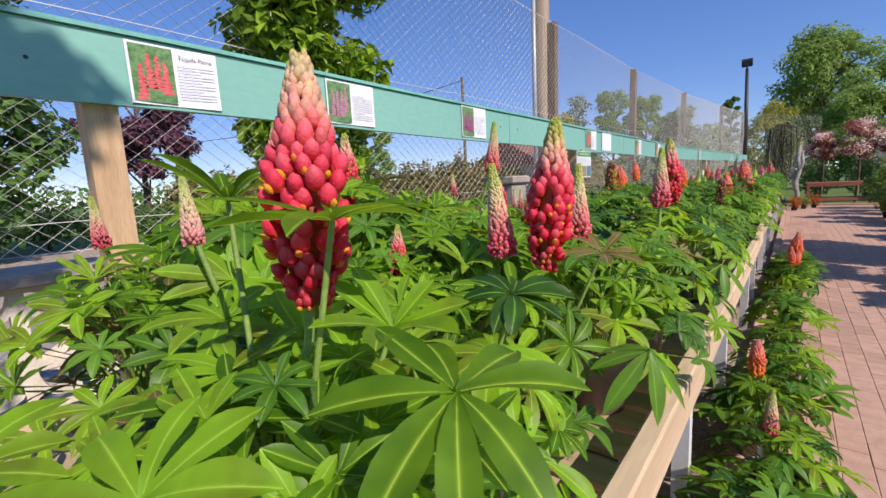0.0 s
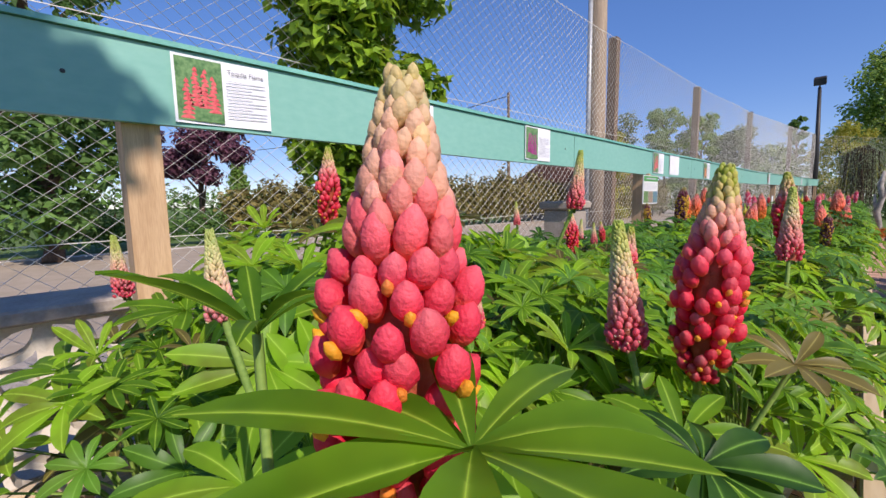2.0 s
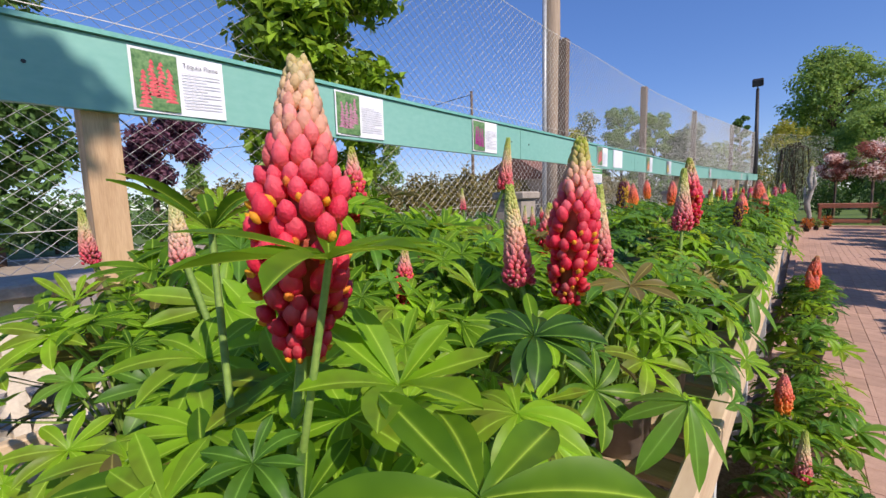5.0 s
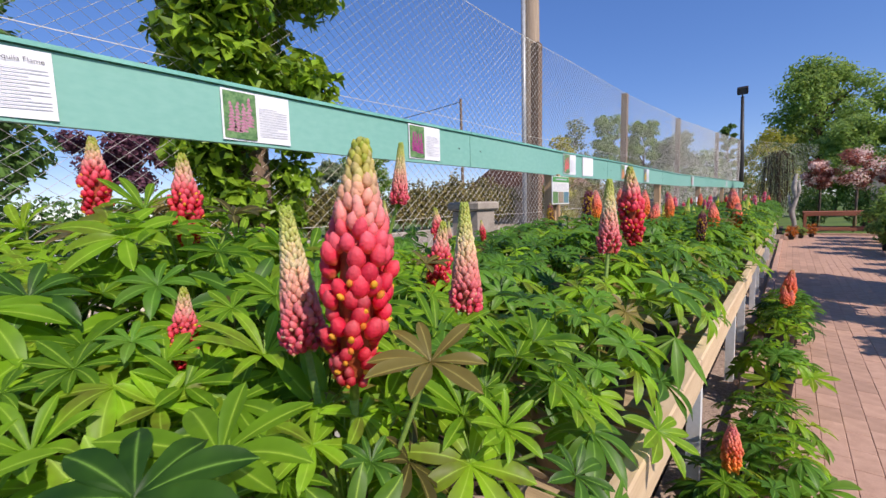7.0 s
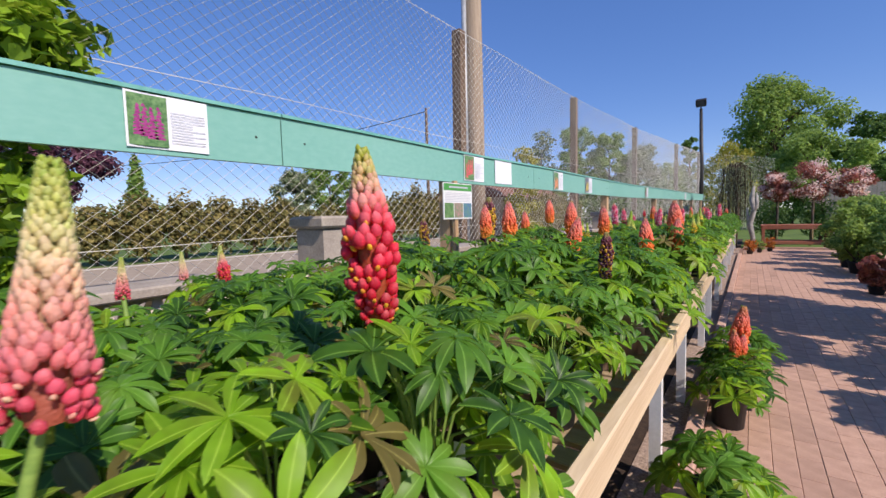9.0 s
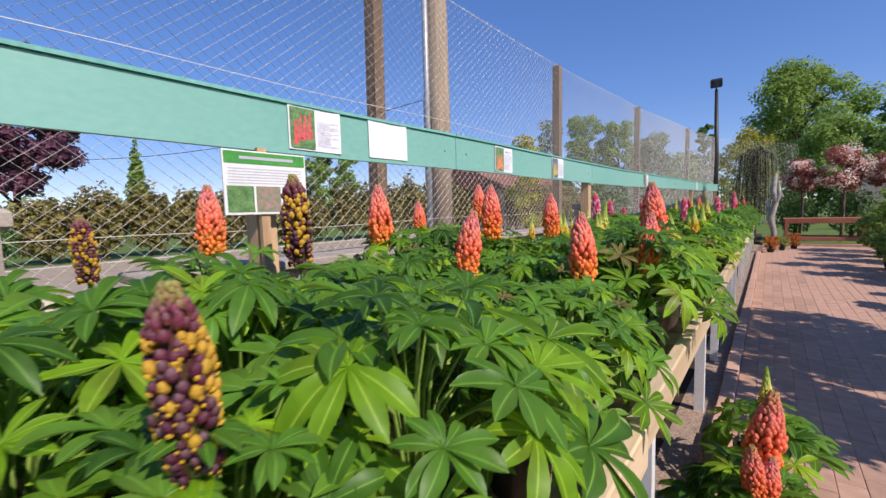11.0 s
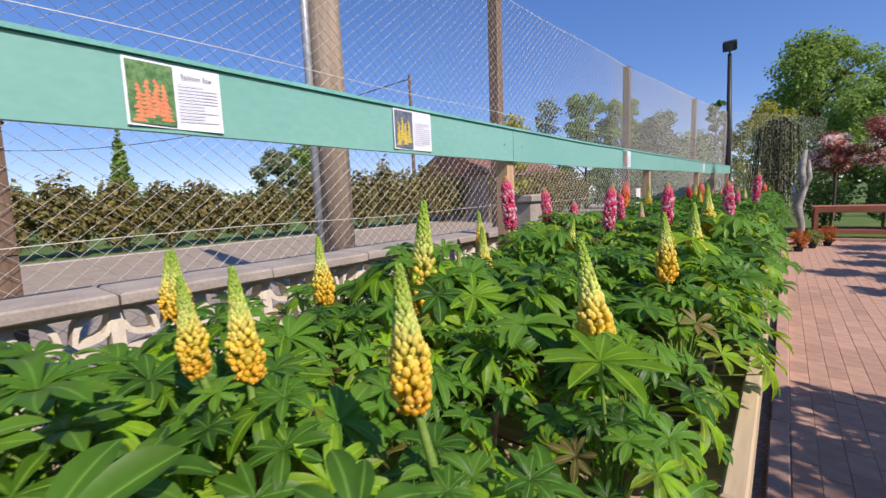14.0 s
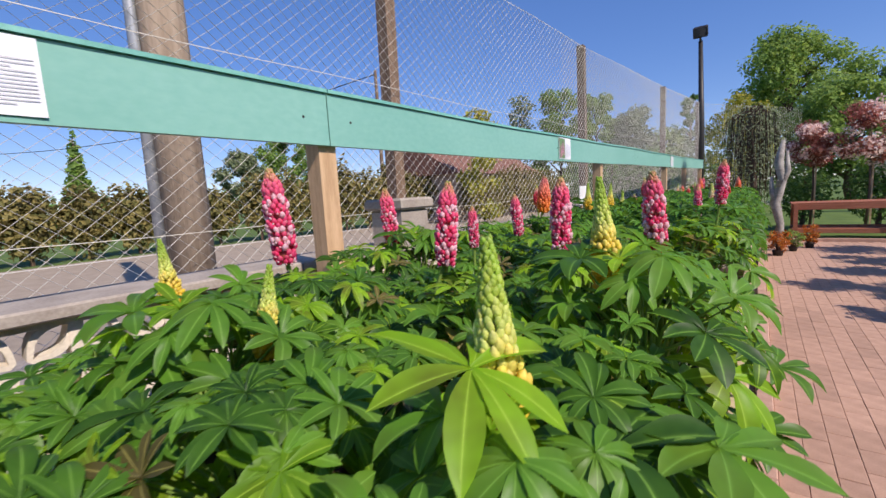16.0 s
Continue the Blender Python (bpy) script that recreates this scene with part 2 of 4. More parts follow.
        rs = r if isinstance(r, (list, tuple)) else [r] * len(pts)
        vs, fs = [], []
        for i, p in enumerate(pts):
            d = (pts[min(i + 1, len(pts) - 1)] - pts[max(i - 1, 0)]).normalized()
            a = d.orthogonal().normalized()
            if abs(d.z) > 0.6:
                a = Vector((0, 1, 0)).cross(d).normalized()
            c = d.cross(a)
            for k in range(sides):
                t = 2 * math.pi * k / sides
                vs.append(p + (a * math.cos(t) + c * math.sin(t)) * rs[i])
        for i in range(len(pts) - 1):
            for k in range(sides):
                j = (k + 1) % sides
                fs.append((i * sides + k, i * sides + j, (i + 1) * sides + j, (i + 1) * sides + k))
        if cap:
            fs.append(tuple(range(sides - 1, -1, -1)))
            fs.append(tuple((len(pts) - 1) * sides + k for k in range(sides)))
        self.add(vs, fs)

    def lathe(self, prof, sides=20, c=(0, 0, 0)):
        """A turned body from (radius, height) pairs."""
        vs, fs = [], []
        for r, z in prof:
            for k in range(sides):
                t = 2 * math.pi * k / sides
                vs.append((c[0] + r * math.cos(t), c[1] + r * math.sin(t), c[2] + z))
        for i in range(len(prof) - 1):
            for k in range(sides):
                j = (k + 1) % sides
                fs.append((i * sides + k, i * sides + j, (i + 1) * sides + j, (i + 1) * sides + k))
        fs.append(tuple(range(sides - 1, -1, -1)))
        self.add(vs, fs)

    def mesh(self, name, material, smooth=False, rib=False, tint=False):
        me = bpy.data.meshes.new(name)
        me.from_pydata(self.v, [], self.f)
        me.materials.append(material)
        if rib:
            at = me.attributes.new("rib", "FLOAT", "POINT")
            at.data.foreach_set("value", self.rib)
        if tint:
            at = me.attributes.new("tint", "FLOAT_COLOR", "POINT")
            at.data.foreach_set("color", [c for t in self.tint for c in (*t, 1.0)])
        if smooth:
            me.polygons.foreach_set("use_smooth", [True] * len(me.polygons))
        me.update()
        return me


def part(name, data, parent, m=None, label=""):
    """One mesh object under a thing or a part."""
    ob = new(name, data)
    ob.parent = parent
    if m is not None:
        ob.matrix_basis = m
    return tagged(ob, label) if label else ob


def thing(name, m, label, category, group="", kind="", data=None):
    ob = new(name, data)
    ob.matrix_basis = m
    return tagged(ob, label, category, group, kind)


def box_mesh(name, mat_, x0, x1, y0, y1, z0, z1, b=0.0):
    s = Shape()
    s.box(x0, x1, y0, y1, z0, z1, b)
    return s.mesh(name, mat_)


T = Matrix.Translation
rnd = random.Random(7)

# ---- setting ----
s = Shape()
s.add([(-900, -900, -0.03), (900, -900, -0.03), (900, 900, -0.03), (-900, 900, -0.03)], [(0, 1, 2, 3)])
thing("ground", Matrix(), "short green grass reaching to the horizon", "ground", "", "structure", s.mesh("ground", GRASS))
thing("bed_floor", Matrix(), "dark bare soil under the display benches", "soil", "", "structure",
      box_mesh("bed_floor", SOIL, -2.5, 0.02, -3, 24, -0.2, -0.012))
thing("gravel_strip", Matrix(), "loose brown gravel beside the brick path", "gravel", "", "structure",
      box_mesh("gravel_strip", GRAVEL, -0.16, 0.018, -3, 18.6, -0.2, -0.006))
road = thing("road", Matrix(), "sunlit grey asphalt road behind the fence", "road", "", "structure",
             box_mesh("road", ASPHALT, -15.75, -5.4, -60, 70, -0.2, -0.01))
part("edge_line", box_mesh("edge_line", LINEPAINT, -15.3, -15.15, -60, 70, -0.01, -0.004), road, None, "white edge line")
thing("verge", Matrix(), "pale trodden footway beyond the fence", "pavement", "", "structure",
      box_mesh("verge", CONCRETE, -5.3, -2.75, -60, 26, -0.2, 0.02))

# brick path, running bond along the walk
PATH_X0, PATH_X1, PATH_Y0, PATH_Y1 = 0.105, 3.2, -1.4, 18.4
path_ob = thing("pavement", Matrix(), "pinkish brick-paved path in running bond", "paved path", "", "structure",
                box_mesh("path_bed", JOINT, 0.02, PATH_X1, PATH_Y0, PATH_Y1, -0.2, -0.004))


def paver_shape(sh, x, y, z):
    b, w, n = 0.0025, 0.0988, 0.1965
    v = [(x, y, -0.03), (x + w, y, -0.03), (x + w, y + n, -0.03), (x, y + n, -0.03),
         (x, y, z - b), (x + w, y, z - b), (x + w, y + n, z - b), (x, y + n, z - b),
         (x + b, y + b, z), (x + w - b, y + b, z), (x + w - b, y + n - b, z), (x + b, y + n - b, z)]
    q = [(8, 9, 10, 11)]
    for k in (0, 4):
        for i in range(4):
            j = (i + 1) % 4
            q.append((k + i, k + j, k + 4 + j, k + 4 + i))
    sh.add(v, q)


one = Shape()
paver_shape(one, 0, 0, 0)
paver_mesh = one.mesh("paver", PAVER)
rest = Shape()
pieces = []
for c in range(int((PATH_X1 - PATH_X0) / 0.1)):
    x = PATH_X0 + 0.1 * c
    y = PATH_Y0 - (0.1 if c % 2 else 0) - rnd.random() * 0.03
    while y < PATH_Y1 - 0.2:
        z = rnd.uniform(0.0, 0.003)
        if c < 6 and 3.3 < y < 12.6:
            pieces.append((x, y, z))
        else:
            paver_shape(rest, x, y, z)
        y += 0.2
tagged(part("pavers", rest.mesh("pavers", PAVER), path_ob), kind="stuff")

kerb = thing("kerb", Matrix(), "worn pinkish concrete edging along the brick path", "kerb", "", "structure")
edge = box_mesh("edging", KERB, 0.02, 0.1, 0.003, 0.912, -0.1, 0.045, 0.006)
for i in range(19):
    part("edging", edge, kerb, T((rnd.uniform(-0.004, 0.004), -1.4 + 0.915 * i, rnd.uniform(-0.004, 0.004))))
far_edge = box_mesh("far_edging", KERB, 0.003, 0.912, 0, 0.08, -0.1, 0.06, 0.006)
for i in range(3):
    part("edging", far_edge, kerb, T((0.1 + 0.915 * i, 18.35 + 0.05 * i, 0)))

# ---- low screen wall behind the benches ----
wall = thing("wall_screen", Matrix(), "low garden wall of pale pierced screen blocks with a grey coping", "garden wall", "", "structure")
BLK = 0.3


def screen_block():
    """A pierced block: frame, four petals meeting in the middle."""
    sh = Shape()
    d0, d1, t = -0.045, 0.045, 0.022
    for a in ((0, BLK, 0, t), (0, BLK, BLK - t, BLK), (0, t, t, BLK - t), (BLK - t, BLK, t, BLK - t)):
        sh.box(d0, d1, a[0], a[1], a[2], a[3])
    for q in range(4):
        rot = Matrix.Translation((0, BLK / 2, BLK / 2)) @ Matrix.Rotation(math.pi / 2 * q, 4, "X")
        for side in (1, -1):
            pts = []
            for k in range(7):
                u = k / 6
                pts.append(Vector((0, 0.02 + u * 0.118 - side * 0, 0.02 + u * 0.118)) + Vector((0, side, -side)) * 0.032 * math.sin(math.pi * u))
            vs, fs = [], []
            for k, p in enumerate(pts):
                e = Vector((0, 1, -1)).normalized() * 0.011
                for dx in (d0 * 0.9, d1 * 0.9):
                    vs += [rot @ (p + e + Vector((dx, 0, 0))), rot @ (p - e + Vector((dx, 0, 0)))]
            for k in range(6):
                o = 4 * k
                fs += [(o, o + 4, o + 5, o + 1), (o + 2, o + 3, o + 7, o + 6), (o, o + 2, o + 6, o + 4), (o + 1, o + 5, o + 7, o + 3)]
            sh.add(vs, fs)
    return sh.mesh("screen_block", SCREEN)


block = screen_block()
for i in range(48):
    for k in range(3):
        y = -2.6 + BLK * i
        if 3.25 < y + 0.15 < 3.65:
            continue
        part("screen_block", block, wall, T((-1.98, y, 0.02 + BLK * k)))
cop = box_mesh("coping", CONCRETE, -2.2, -1.86, 0.003, 0.597, 0.925, 0.975, 0.008)
for i in range(24):
    if i in (9, 10):
        continue
    part("coping", cop, wall, T((rnd.uniform(-0.006, 0.006), -2.6 + 0.6 * i, rnd.uniform(-0.003, 0.003))), "grey concrete coping slab" if i == 0 else "")
for y in (3.46, 9.6):
    pil = thing("wall_pillar", T((-1.9, y, 0)), "square weathered concrete pillar with a shallow cap", "pillar", "wall pillars")
    part("shaft", box_mesh("shaft", CONCRETE, -0.13, 0.13, -0.13, 0.13, 0, 1.2, 0.012), pil)
    part("cap", box_mesh("cap", CONCRETE, -0.16, 0.16, -0.16, 0.16, 1.2, 1.275, 0.015), pil, None, "chamfered concrete cap")

# ---- chain-link fence ----
FENCE = [(-2.62, -4.0, 3.45), (-2.6, 1.75, 3.45), (-2.6, 6.15, 3.5), (-2.62, 10.43, 3.58), (-2.42, 15.1, 3.66), (-2.03, 20.35, 3.8), (-1.6, 24.0, 3.85), (1.2, 27.0, 3.6)]


def fence_at(y):
    for a, b in zip(FENCE, FENCE[1:]):
        if y <= b[1] or b is FENCE[-1]:
            u = (y - a[1]) / (b[1] - a[1])
            return tuple(a[i] + (b[i] - a[i]) * u for i in (0, 2))


fence = thing("fence", Matrix(), "tall chain-link fence with weathered timber posts", "fence")
mesh_sh = Shape()
W2, H2, RW = 0.051, 0.041, 0.0021
y, i = -3.0, 0
while y < 26.9:
    n = int(3.1 / H2)
    x0, zt = fence_at(y)
    pts = []
    for k in range(n + 1):
        yy = y + W2 * ((k + i) % 2)
        u = k / n
        pts.append((x0 + 0.012 * math.sin(k * 0.15 + i * 0.07), yy, 0.35 + (zt - 0.35) * u))
    mesh_sh.tube(pts, RW if y < 14 else RW * 1.5, 3, False)
    y += W2
    i += 1
tagged(part("wire_mesh", mesh_sh.mesh("wire_mesh", WIRE), fence, None, "galvanised diamond wire mesh"), kind="stuff")
for h in (0.36, 1.12, 2.15, 3.42):
    w = Shape()
    pts = [(fence_at(v)[0] + 0.02, v, h * fence_at(v)[1] / 3.45 + 0.01 * math.sin(v * 2)) for v in [-3 + 0.6 * k for k in range(50)]]
    w.tube(pts, 0.0025, 4)
    part("line_wire", w.mesh("line_wire", WIRE), fence)
for px, py, pz in FENCE[1:-1]:
    p = Shape()
    lean = rnd.uniform(-0.02, 0.02)
    p.box(-0.06, 0.06, -0.06, 0.06, 0, pz + 0.04, 0.008, T((px - 0.08, py, 0)) @ Matrix.Rotation(lean, 4, "X"))
    part("post", p.mesh("post", OLDWOOD), fence)

# utility pole with a grey conduit
pole = thing("utility_pole", T((-4.37, 9.3, 0)), "thick round weathered wooden utility pole", "utility pole")
p = Shape()
p.tube([(0, 0, -0.1), (0.01, 0.0, 3), (0.0, 0.02, 6), (0, 0, 8.6)], [0.2, 0.19, 0.17, 0.15], 18)
part("shaft", p.mesh("shaft", POLEWOOD, True), pole)
p = Shape()
p.tube([(-0.08, -0.22, 0), (-0.08, -0.21, 3.2), (-0.08, -0.19, 6.2)], 0.05, 10)
part("conduit", p.mesh("conduit", GREYMETAL, True), pole, None, "grey metal cable guard")

far_pole = thing("utility_pole", T((-20.8, 28.7, 0)), "slim distant wooden utility pole carrying one cable", "utility pole")
p = Shape()
p.tube([(0, 0, 0), (0, 0, 9.95)], [0.14, 0.1], 10)
part("shaft", p.mesh("shaft", OLDWOOD), far_pole)
p = Shape()
p.tube([(-45 * u, -22 * u, 9.7 - 9.5 * u * (1 - u) - 1.0 * u) for u in [k / 14 for k in range(15)]], 0.03, 4)
part("cable", p.mesh("cable", DARKMETAL), far_pole, None, "thin sagging black cable")

# ---- teal signboard ----
BX = -1.55


def board_line(y):
    """Shift and top height of the board along its run."""
    u = max(0.0, (y - 8.8) / 13.6)
    return 0.2 * u * u, 1.757 + 0.16 * u


board = thing("signboard", Matrix(), "long teal-painted timber signboard rail on wooden posts", "signboard")
JOINTS = [0.06, 2.94, 5.87, 8.79, 11.6, 14.5, 17.4, 20.1, 22.4]
for a, b in zip(JOINTS, JOINTS[1:]):
    sh, cp = Shape(), Shape()
    n = 6
    for target, x0, x1, z0, z1 in ((sh, -0.028, 0.0, -0.238, -0.012), (cp, -0.035, 0.012, -0.009, 0.006)):
        vs, fs = [], []
        for k in range(n + 1):
            yy = a + 0.003 + (b - a - 0.006) * k / n
            dx, zt = board_line(yy)
            wob = 0.003 * math.sin(yy * 2.3) + 0.004 * math.sin(yy * 0.9 + 1)
            vs += [(BX + dx + x0, yy, zt + z0 + wob), (BX + dx + x1, yy, zt + z0 + wob), (BX + dx + x1, yy, zt + z1 + wob), (BX + dx + x0, yy, zt + z1 + wob)]
        for k in range(n):
            for i in range(4):
                j = (i + 1) % 4
                fs.append((4 * k + i, 4 * k + 4 + i, 4 * k + 4 + j, 4 * k + j))
        fs += [(0, 1, 2, 3), (4 * n + 3, 4 * n + 2, 4 * n + 1, 4 * n)]
        target.add(vs, fs)
    plank = part("plank", sh.mesh("plank", TEAL), board)
    part("cap_strip", cp.mesh("cap_strip", TEAL_CAP), plank)
    sc = Shape()
    for yy in (a + 0.13, b - 0.13):
        dx, zt = board_line(yy)
        for zz in (-0.12,):
            sc.tube([(BX + dx - 0.002, yy, zt + zz), (BX + dx + 0.002, yy, zt + zz)], 0.006, 8)
    tagged(part("screw", sc.mesh("screw", DARKMETAL), plank), kind="stuff")
for yy in (0.355, 4.42, 8.795, 12.95, 17.2, 19.6, 22.3):
    dx, zt = board_line(yy)
    part("post", box_mesh("board_post", POSTWOOD, BX + dx - 0.125, BX + dx - 0.031, yy - 0.048, yy + 0.048, 0, zt - 0.02, 0.006), board, None, "pale square timber post" if yy < 1 else "")


def text_mesh(words, size):
    """Built-in letters as a flat mesh, reading along +Y and up Z."""
    cu = bpy.data.curves.new("lettering", "FONT")
    cu.body, cu.size, cu.align_x, cu.align_y = words, size, "CENTER", "CENTER"
    ob = bpy.data.objects.new("lettering", cu)
    me = bpy.data.meshes.new_from_object(ob)
    bpy.data.objects.remove(ob)
    me.materials.clear()
    me.materials.append(INK_DARK)
    return me


UPRIGHT = Matrix(((0, 0, 1, 0), (1, 0, 0, 0), (0, 1, 0, 0), (0, 0, 0, 1)))


def spike_icon(sh, y, z, h, w):
    sh.add([(0, y - w, z), (0, y + w, z), (0, y + w * 0.8, z + h * 0.5), (0, y, z + h), (0, y - w * 0.8, z + h * 0.5)], [(0, 1, 2, 3, 4)])


def poster(y, width, label, back, flower, title="", plain=False):
    dx, zt = board_line(y)
    po = thing("poster", T((BX + dx + 0.004, y, zt - 0.22)) @ Matrix.Rotation(rnd.uniform(-0.012, 0.012), 4, "X"), label, "poster", "plant posters")
    h = 0.204
    sh = Shape()
    vs, fs = [], []
    n = 8
    for k in range(n + 1):
        u = k / n
        c = 0.004 * (abs(u - 0.5) * 2) ** 4 + 0.001 * math.sin(u * 9 + y)
        for zz in (0, h):
            vs += [(c, width * u, zz), (c + 0.0008, width * u, zz)]
    for k in range(n):
        o = 4 * k
        fs += [(o + 1, o + 5, o + 7, o + 3), (o, o + 2, o + 6, o + 4), (o, o + 4, o + 5, o + 1), (o + 2, o + 3, o + 7, o + 6)]
    sh.add(vs, fs)
    part("sheet", sh.mesh("sheet", PAPER), po)
    if plain:
        return po
    pic = Shape()
    pic.box(0.0052, 0.006, 0.008, width * 0.48, 0.008, h - 0.008)
    picture = part("picture", pic.mesh("picture", back), po, None, "colour photo of lupins in bloom")
    blooms = Shape()
    r = random.Random(int(y * 100))
    for k in range(4):
        yy = 0.03 + (width * 0.44 - 0.03) * (k + 0.3) / 4
        z0 = r.uniform(0.012, 0.06)
        hh = r.uniform(0.11, 0.125)
        for j in range(9):
            u = j / 9
            w = 0.02 * (1 - u * 0.75)
            spike_icon(blooms, yy + r.uniform(-0.004, 0.004), z0 + hh * u, 0.014, w)
    for i in range(len(blooms.v)):
        blooms.v[i] = (0.0066 + (i // 5 % 3) * 0.0002, blooms.v[i][1], min(blooms.v[i][2], h - 0.01))
    tagged(part("printed_bloom", blooms.mesh("printed_bloom", flower), picture), kind="stuff")
    lines = Shape()
    zz = h - 0.06
    while zz > 0.018:
        lines.box(0.0052, 0.0057, width * 0.52, width * (0.96 if r.random() > 0.25 else 0.8), zz, zz + 0.0024)
        zz -= 0.0105
    tagged(part("lettering", lines.mesh("lettering", INK), po, None, "grey printed text lines"), kind="stuff")
    if title:
        part("title", text_mesh(title, 0.021), po, T((0.0062, width * 0.74, h - 0.032)) @ UPRIGHT)
    return po


PIC_RED = surface("print_red", lin("c8414a"), lin("ec7a76"), 60, 0.3, 0, 160)
PIC_PINK = surface("print_pink", lin("a8687c"), lin("c994a4"), 60, 0.3, 0, 160)
PIC_MAGENTA = surface("print_magenta", lin("8c2a6c"), lin("b8508c"), 60, 0.3, 0, 160)
PIC_CORAL = surface("print_coral", lin("e07a54"), lin("f0a070"), 60, 0.3, 0, 160)
PIC_YELLOW = surface("print_yellow", lin("c8a82c"), lin("e6cf5c"), 60, 0.3, 0, 160)
poster(0.437, 0.292, "laminated poster with red lupin photo and printed text", PICGREEN, PIC_RED, "Tequila Flame")
poster(1.225, 0.298, "laminated poster with dusky pink lupins photo and text", PICGREEN, PIC_PINK)
poster(2.303, 0.29, "laminated poster with purple and yellow lupin photo", PICGREEN, PIC_MAGENTA)
poster(4.535, 0.3, "laminated poster with scarlet lupin photo and text", PICGREEN, PIC_RED)
poster(5.035, 0.31, "blank white laminated sheet on the teal board", PAPER, PAPER, "", True)
poster(6.405, 0.285, "laminated poster with coral lupin photo and text", PICGREEN, PIC_CORAL, "Salmon Star")
poster(7.545, 0.295, "laminated poster with yellow lupin photo and text", PICDARK, PIC_YELLOW)
poster(11.5, 0.3, "pale laminated poster seen edge-on on the teal board", PICGREEN, PIC_PINK)
poster(17.4, 0.3, "small white laminated sheet far along the board", PAPER, PAPER, "", True)

# information sign below the board
sign = thing("information_sign", T((-1.515, 4.205, 1.232)), "white information sign with green header and flower photos", "sign")
part("panel", box_mesh("panel", WHITE, -0.004, 0.004, 0, 0.385, 0, 0.27, 0.0015), sign)
part("header", box_mesh("header", SIGNGREEN, 0.0045, 0.006, 0.006, 0.379, 0.215, 0.264), sign, None, "green header band")
lines = Shape()
for k in range(6):
    lines.box(0.0045, 0.0052, 0.02, 0.365, 0.132 + 0.012 * k, 0.136 + 0.012 * k)
lines.box(0.0065, 0.007, 0.07, 0.32, 0.234, 0.246)
tagged(part("lettering", lines.mesh("lettering", INK), sign), kind="stuff")
for k, m_ in enumerate((PICGREEN, surface("print_mixed", lin("5c8a58"), lin("c08a90"), 50, 0.3, 0, 120), surface("print_blue", lin("4c6aa0"), lin("6a9a78"), 40, 0.3, 0, 120))):
    part("photo", box_mesh("photo", m_, 0.0045, 0.006, 0.012 + 0.124 * k, 0.126 + 0.124 * k, 0.012, 0.122), sign)
part("stake", box_mesh("stake", POSTWOOD, -0.03, -0.006, 0.16, 0.2, -0.7, 0.29), sign)
small_sign = thing("price_sign", T((-1.5, 11.95, 1.1)), "small pale green sign on a short stake", "sign")
part("panel", box_mesh("panel2", WHITE, -0.004, 0.004, 0, 0.2, 0, 0.2, 0.0015), small_sign)
part("stake", box_mesh("stake2", POSTWOOD, -0.025, -0.006, 0.085, 0.115, -0.52, 0.18), small_sign)

# ---- display benches ----
BENCH_L, TOP = 2.4, 0.575


def bench():
    be = thing("display_bench", T((0.02, -0.35, 0)), "low slatted timber plant bench with pale side rail", "bench", "display benches")
    part("rail", box_mesh("rail", TIMBER, -0.037, 0.006, 0.004, BENCH_L - 0.004, 0.59, 0.70, 0.005), be, None, "pale planed timber side rail")
    part("back_rail", box_mesh("back_rail", TIMBER, -1.46, -1.42, 0.004, BENCH_L - 0.004, 0.52, 0.62, 0.005), be)
    slat = box_mesh("slat", SLATWOOD, -1.42, -0.04, 0, 0.088, TOP - 0.02, TOP, 0.003)
    for k in range(20):
        part("slat", slat, be, T((0, 0.016 + 0.12 * k, rnd.uniform(-0.002, 0.002))))
    leg = box_mesh("leg", WHITE, 0, 0.05, 0, 0.05, -0.01, TOP - 0.021, 0.004)
    for x in (-0.09, -1.4):
        for y_ in (0.35, 1.75):
            part("leg", leg, be, T((x, y_, 0)))
    part("cross_bar", box_mesh("cross_bar", SLATWOOD, -1.4, -0.1, 1.2, 1.25, TOP - 0.08, TOP - 0.021), be)
    return be


first = bench()
for k in range(1, 9):
    copy_thing(first, T((0.02 - 0.014 * max(0, k - 1), -0.35 + BENCH_L * k, 0)))

# ---- lupins ----
def leaflet(sh, base, ang, length, width, lift, droop, fold, bend=0.0, wave=0.0):
    """One lance-shaped leaflet, folded along its midrib, a little bent and wavy."""
    n = 8
    vs, fs, rb = [], [], []
    for k in range(n + 1):
        u = k / n
        w = width * math.sin(math.pi * min(1, 0.05 + u * 0.95)) ** 0.85 * (0.5 + 0.8 * u) * (1 if u < 0.98 else 0.06)
        r = length * u * (1 - 0.08 * droop * u)
        z = length * (lift * u - droop * u * u)
        ca, sa = math.cos(ang + bend * u), math.sin(ang + bend * u)
        for side in (-1, 0, 1):
            e = 0.5 * w * side
            rip = wave * width * math.sin(9 * u + side) * abs(side)
            vs.append((base[0] + ca * r - sa * e, base[1] + sa * r + ca * e, base[2] + z + abs(e) * fold + rip))
            rb.append(1.0 if side == 0 else 0.0)
    for k in range(n):
        o = 3 * k
        fs += [(o, o + 3, o + 4, o + 1), (o + 1, o + 4, o + 5, o + 2)]
    sh.add(vs, fs, rb)


def palm_leaf(name, r, material, lift, droop, count, size, slim):
    sh = Shape()
    for k in range(count):
        a = 2 * math.pi * (k + r.uniform(-0.2, 0.2)) / (count + 0.5) - math.pi * 0.95
        ln = size * 0.108 * (1 - 0.3 * abs(k - (count - 1) / 2) / count * 2) * r.uniform(0.85, 1.1)
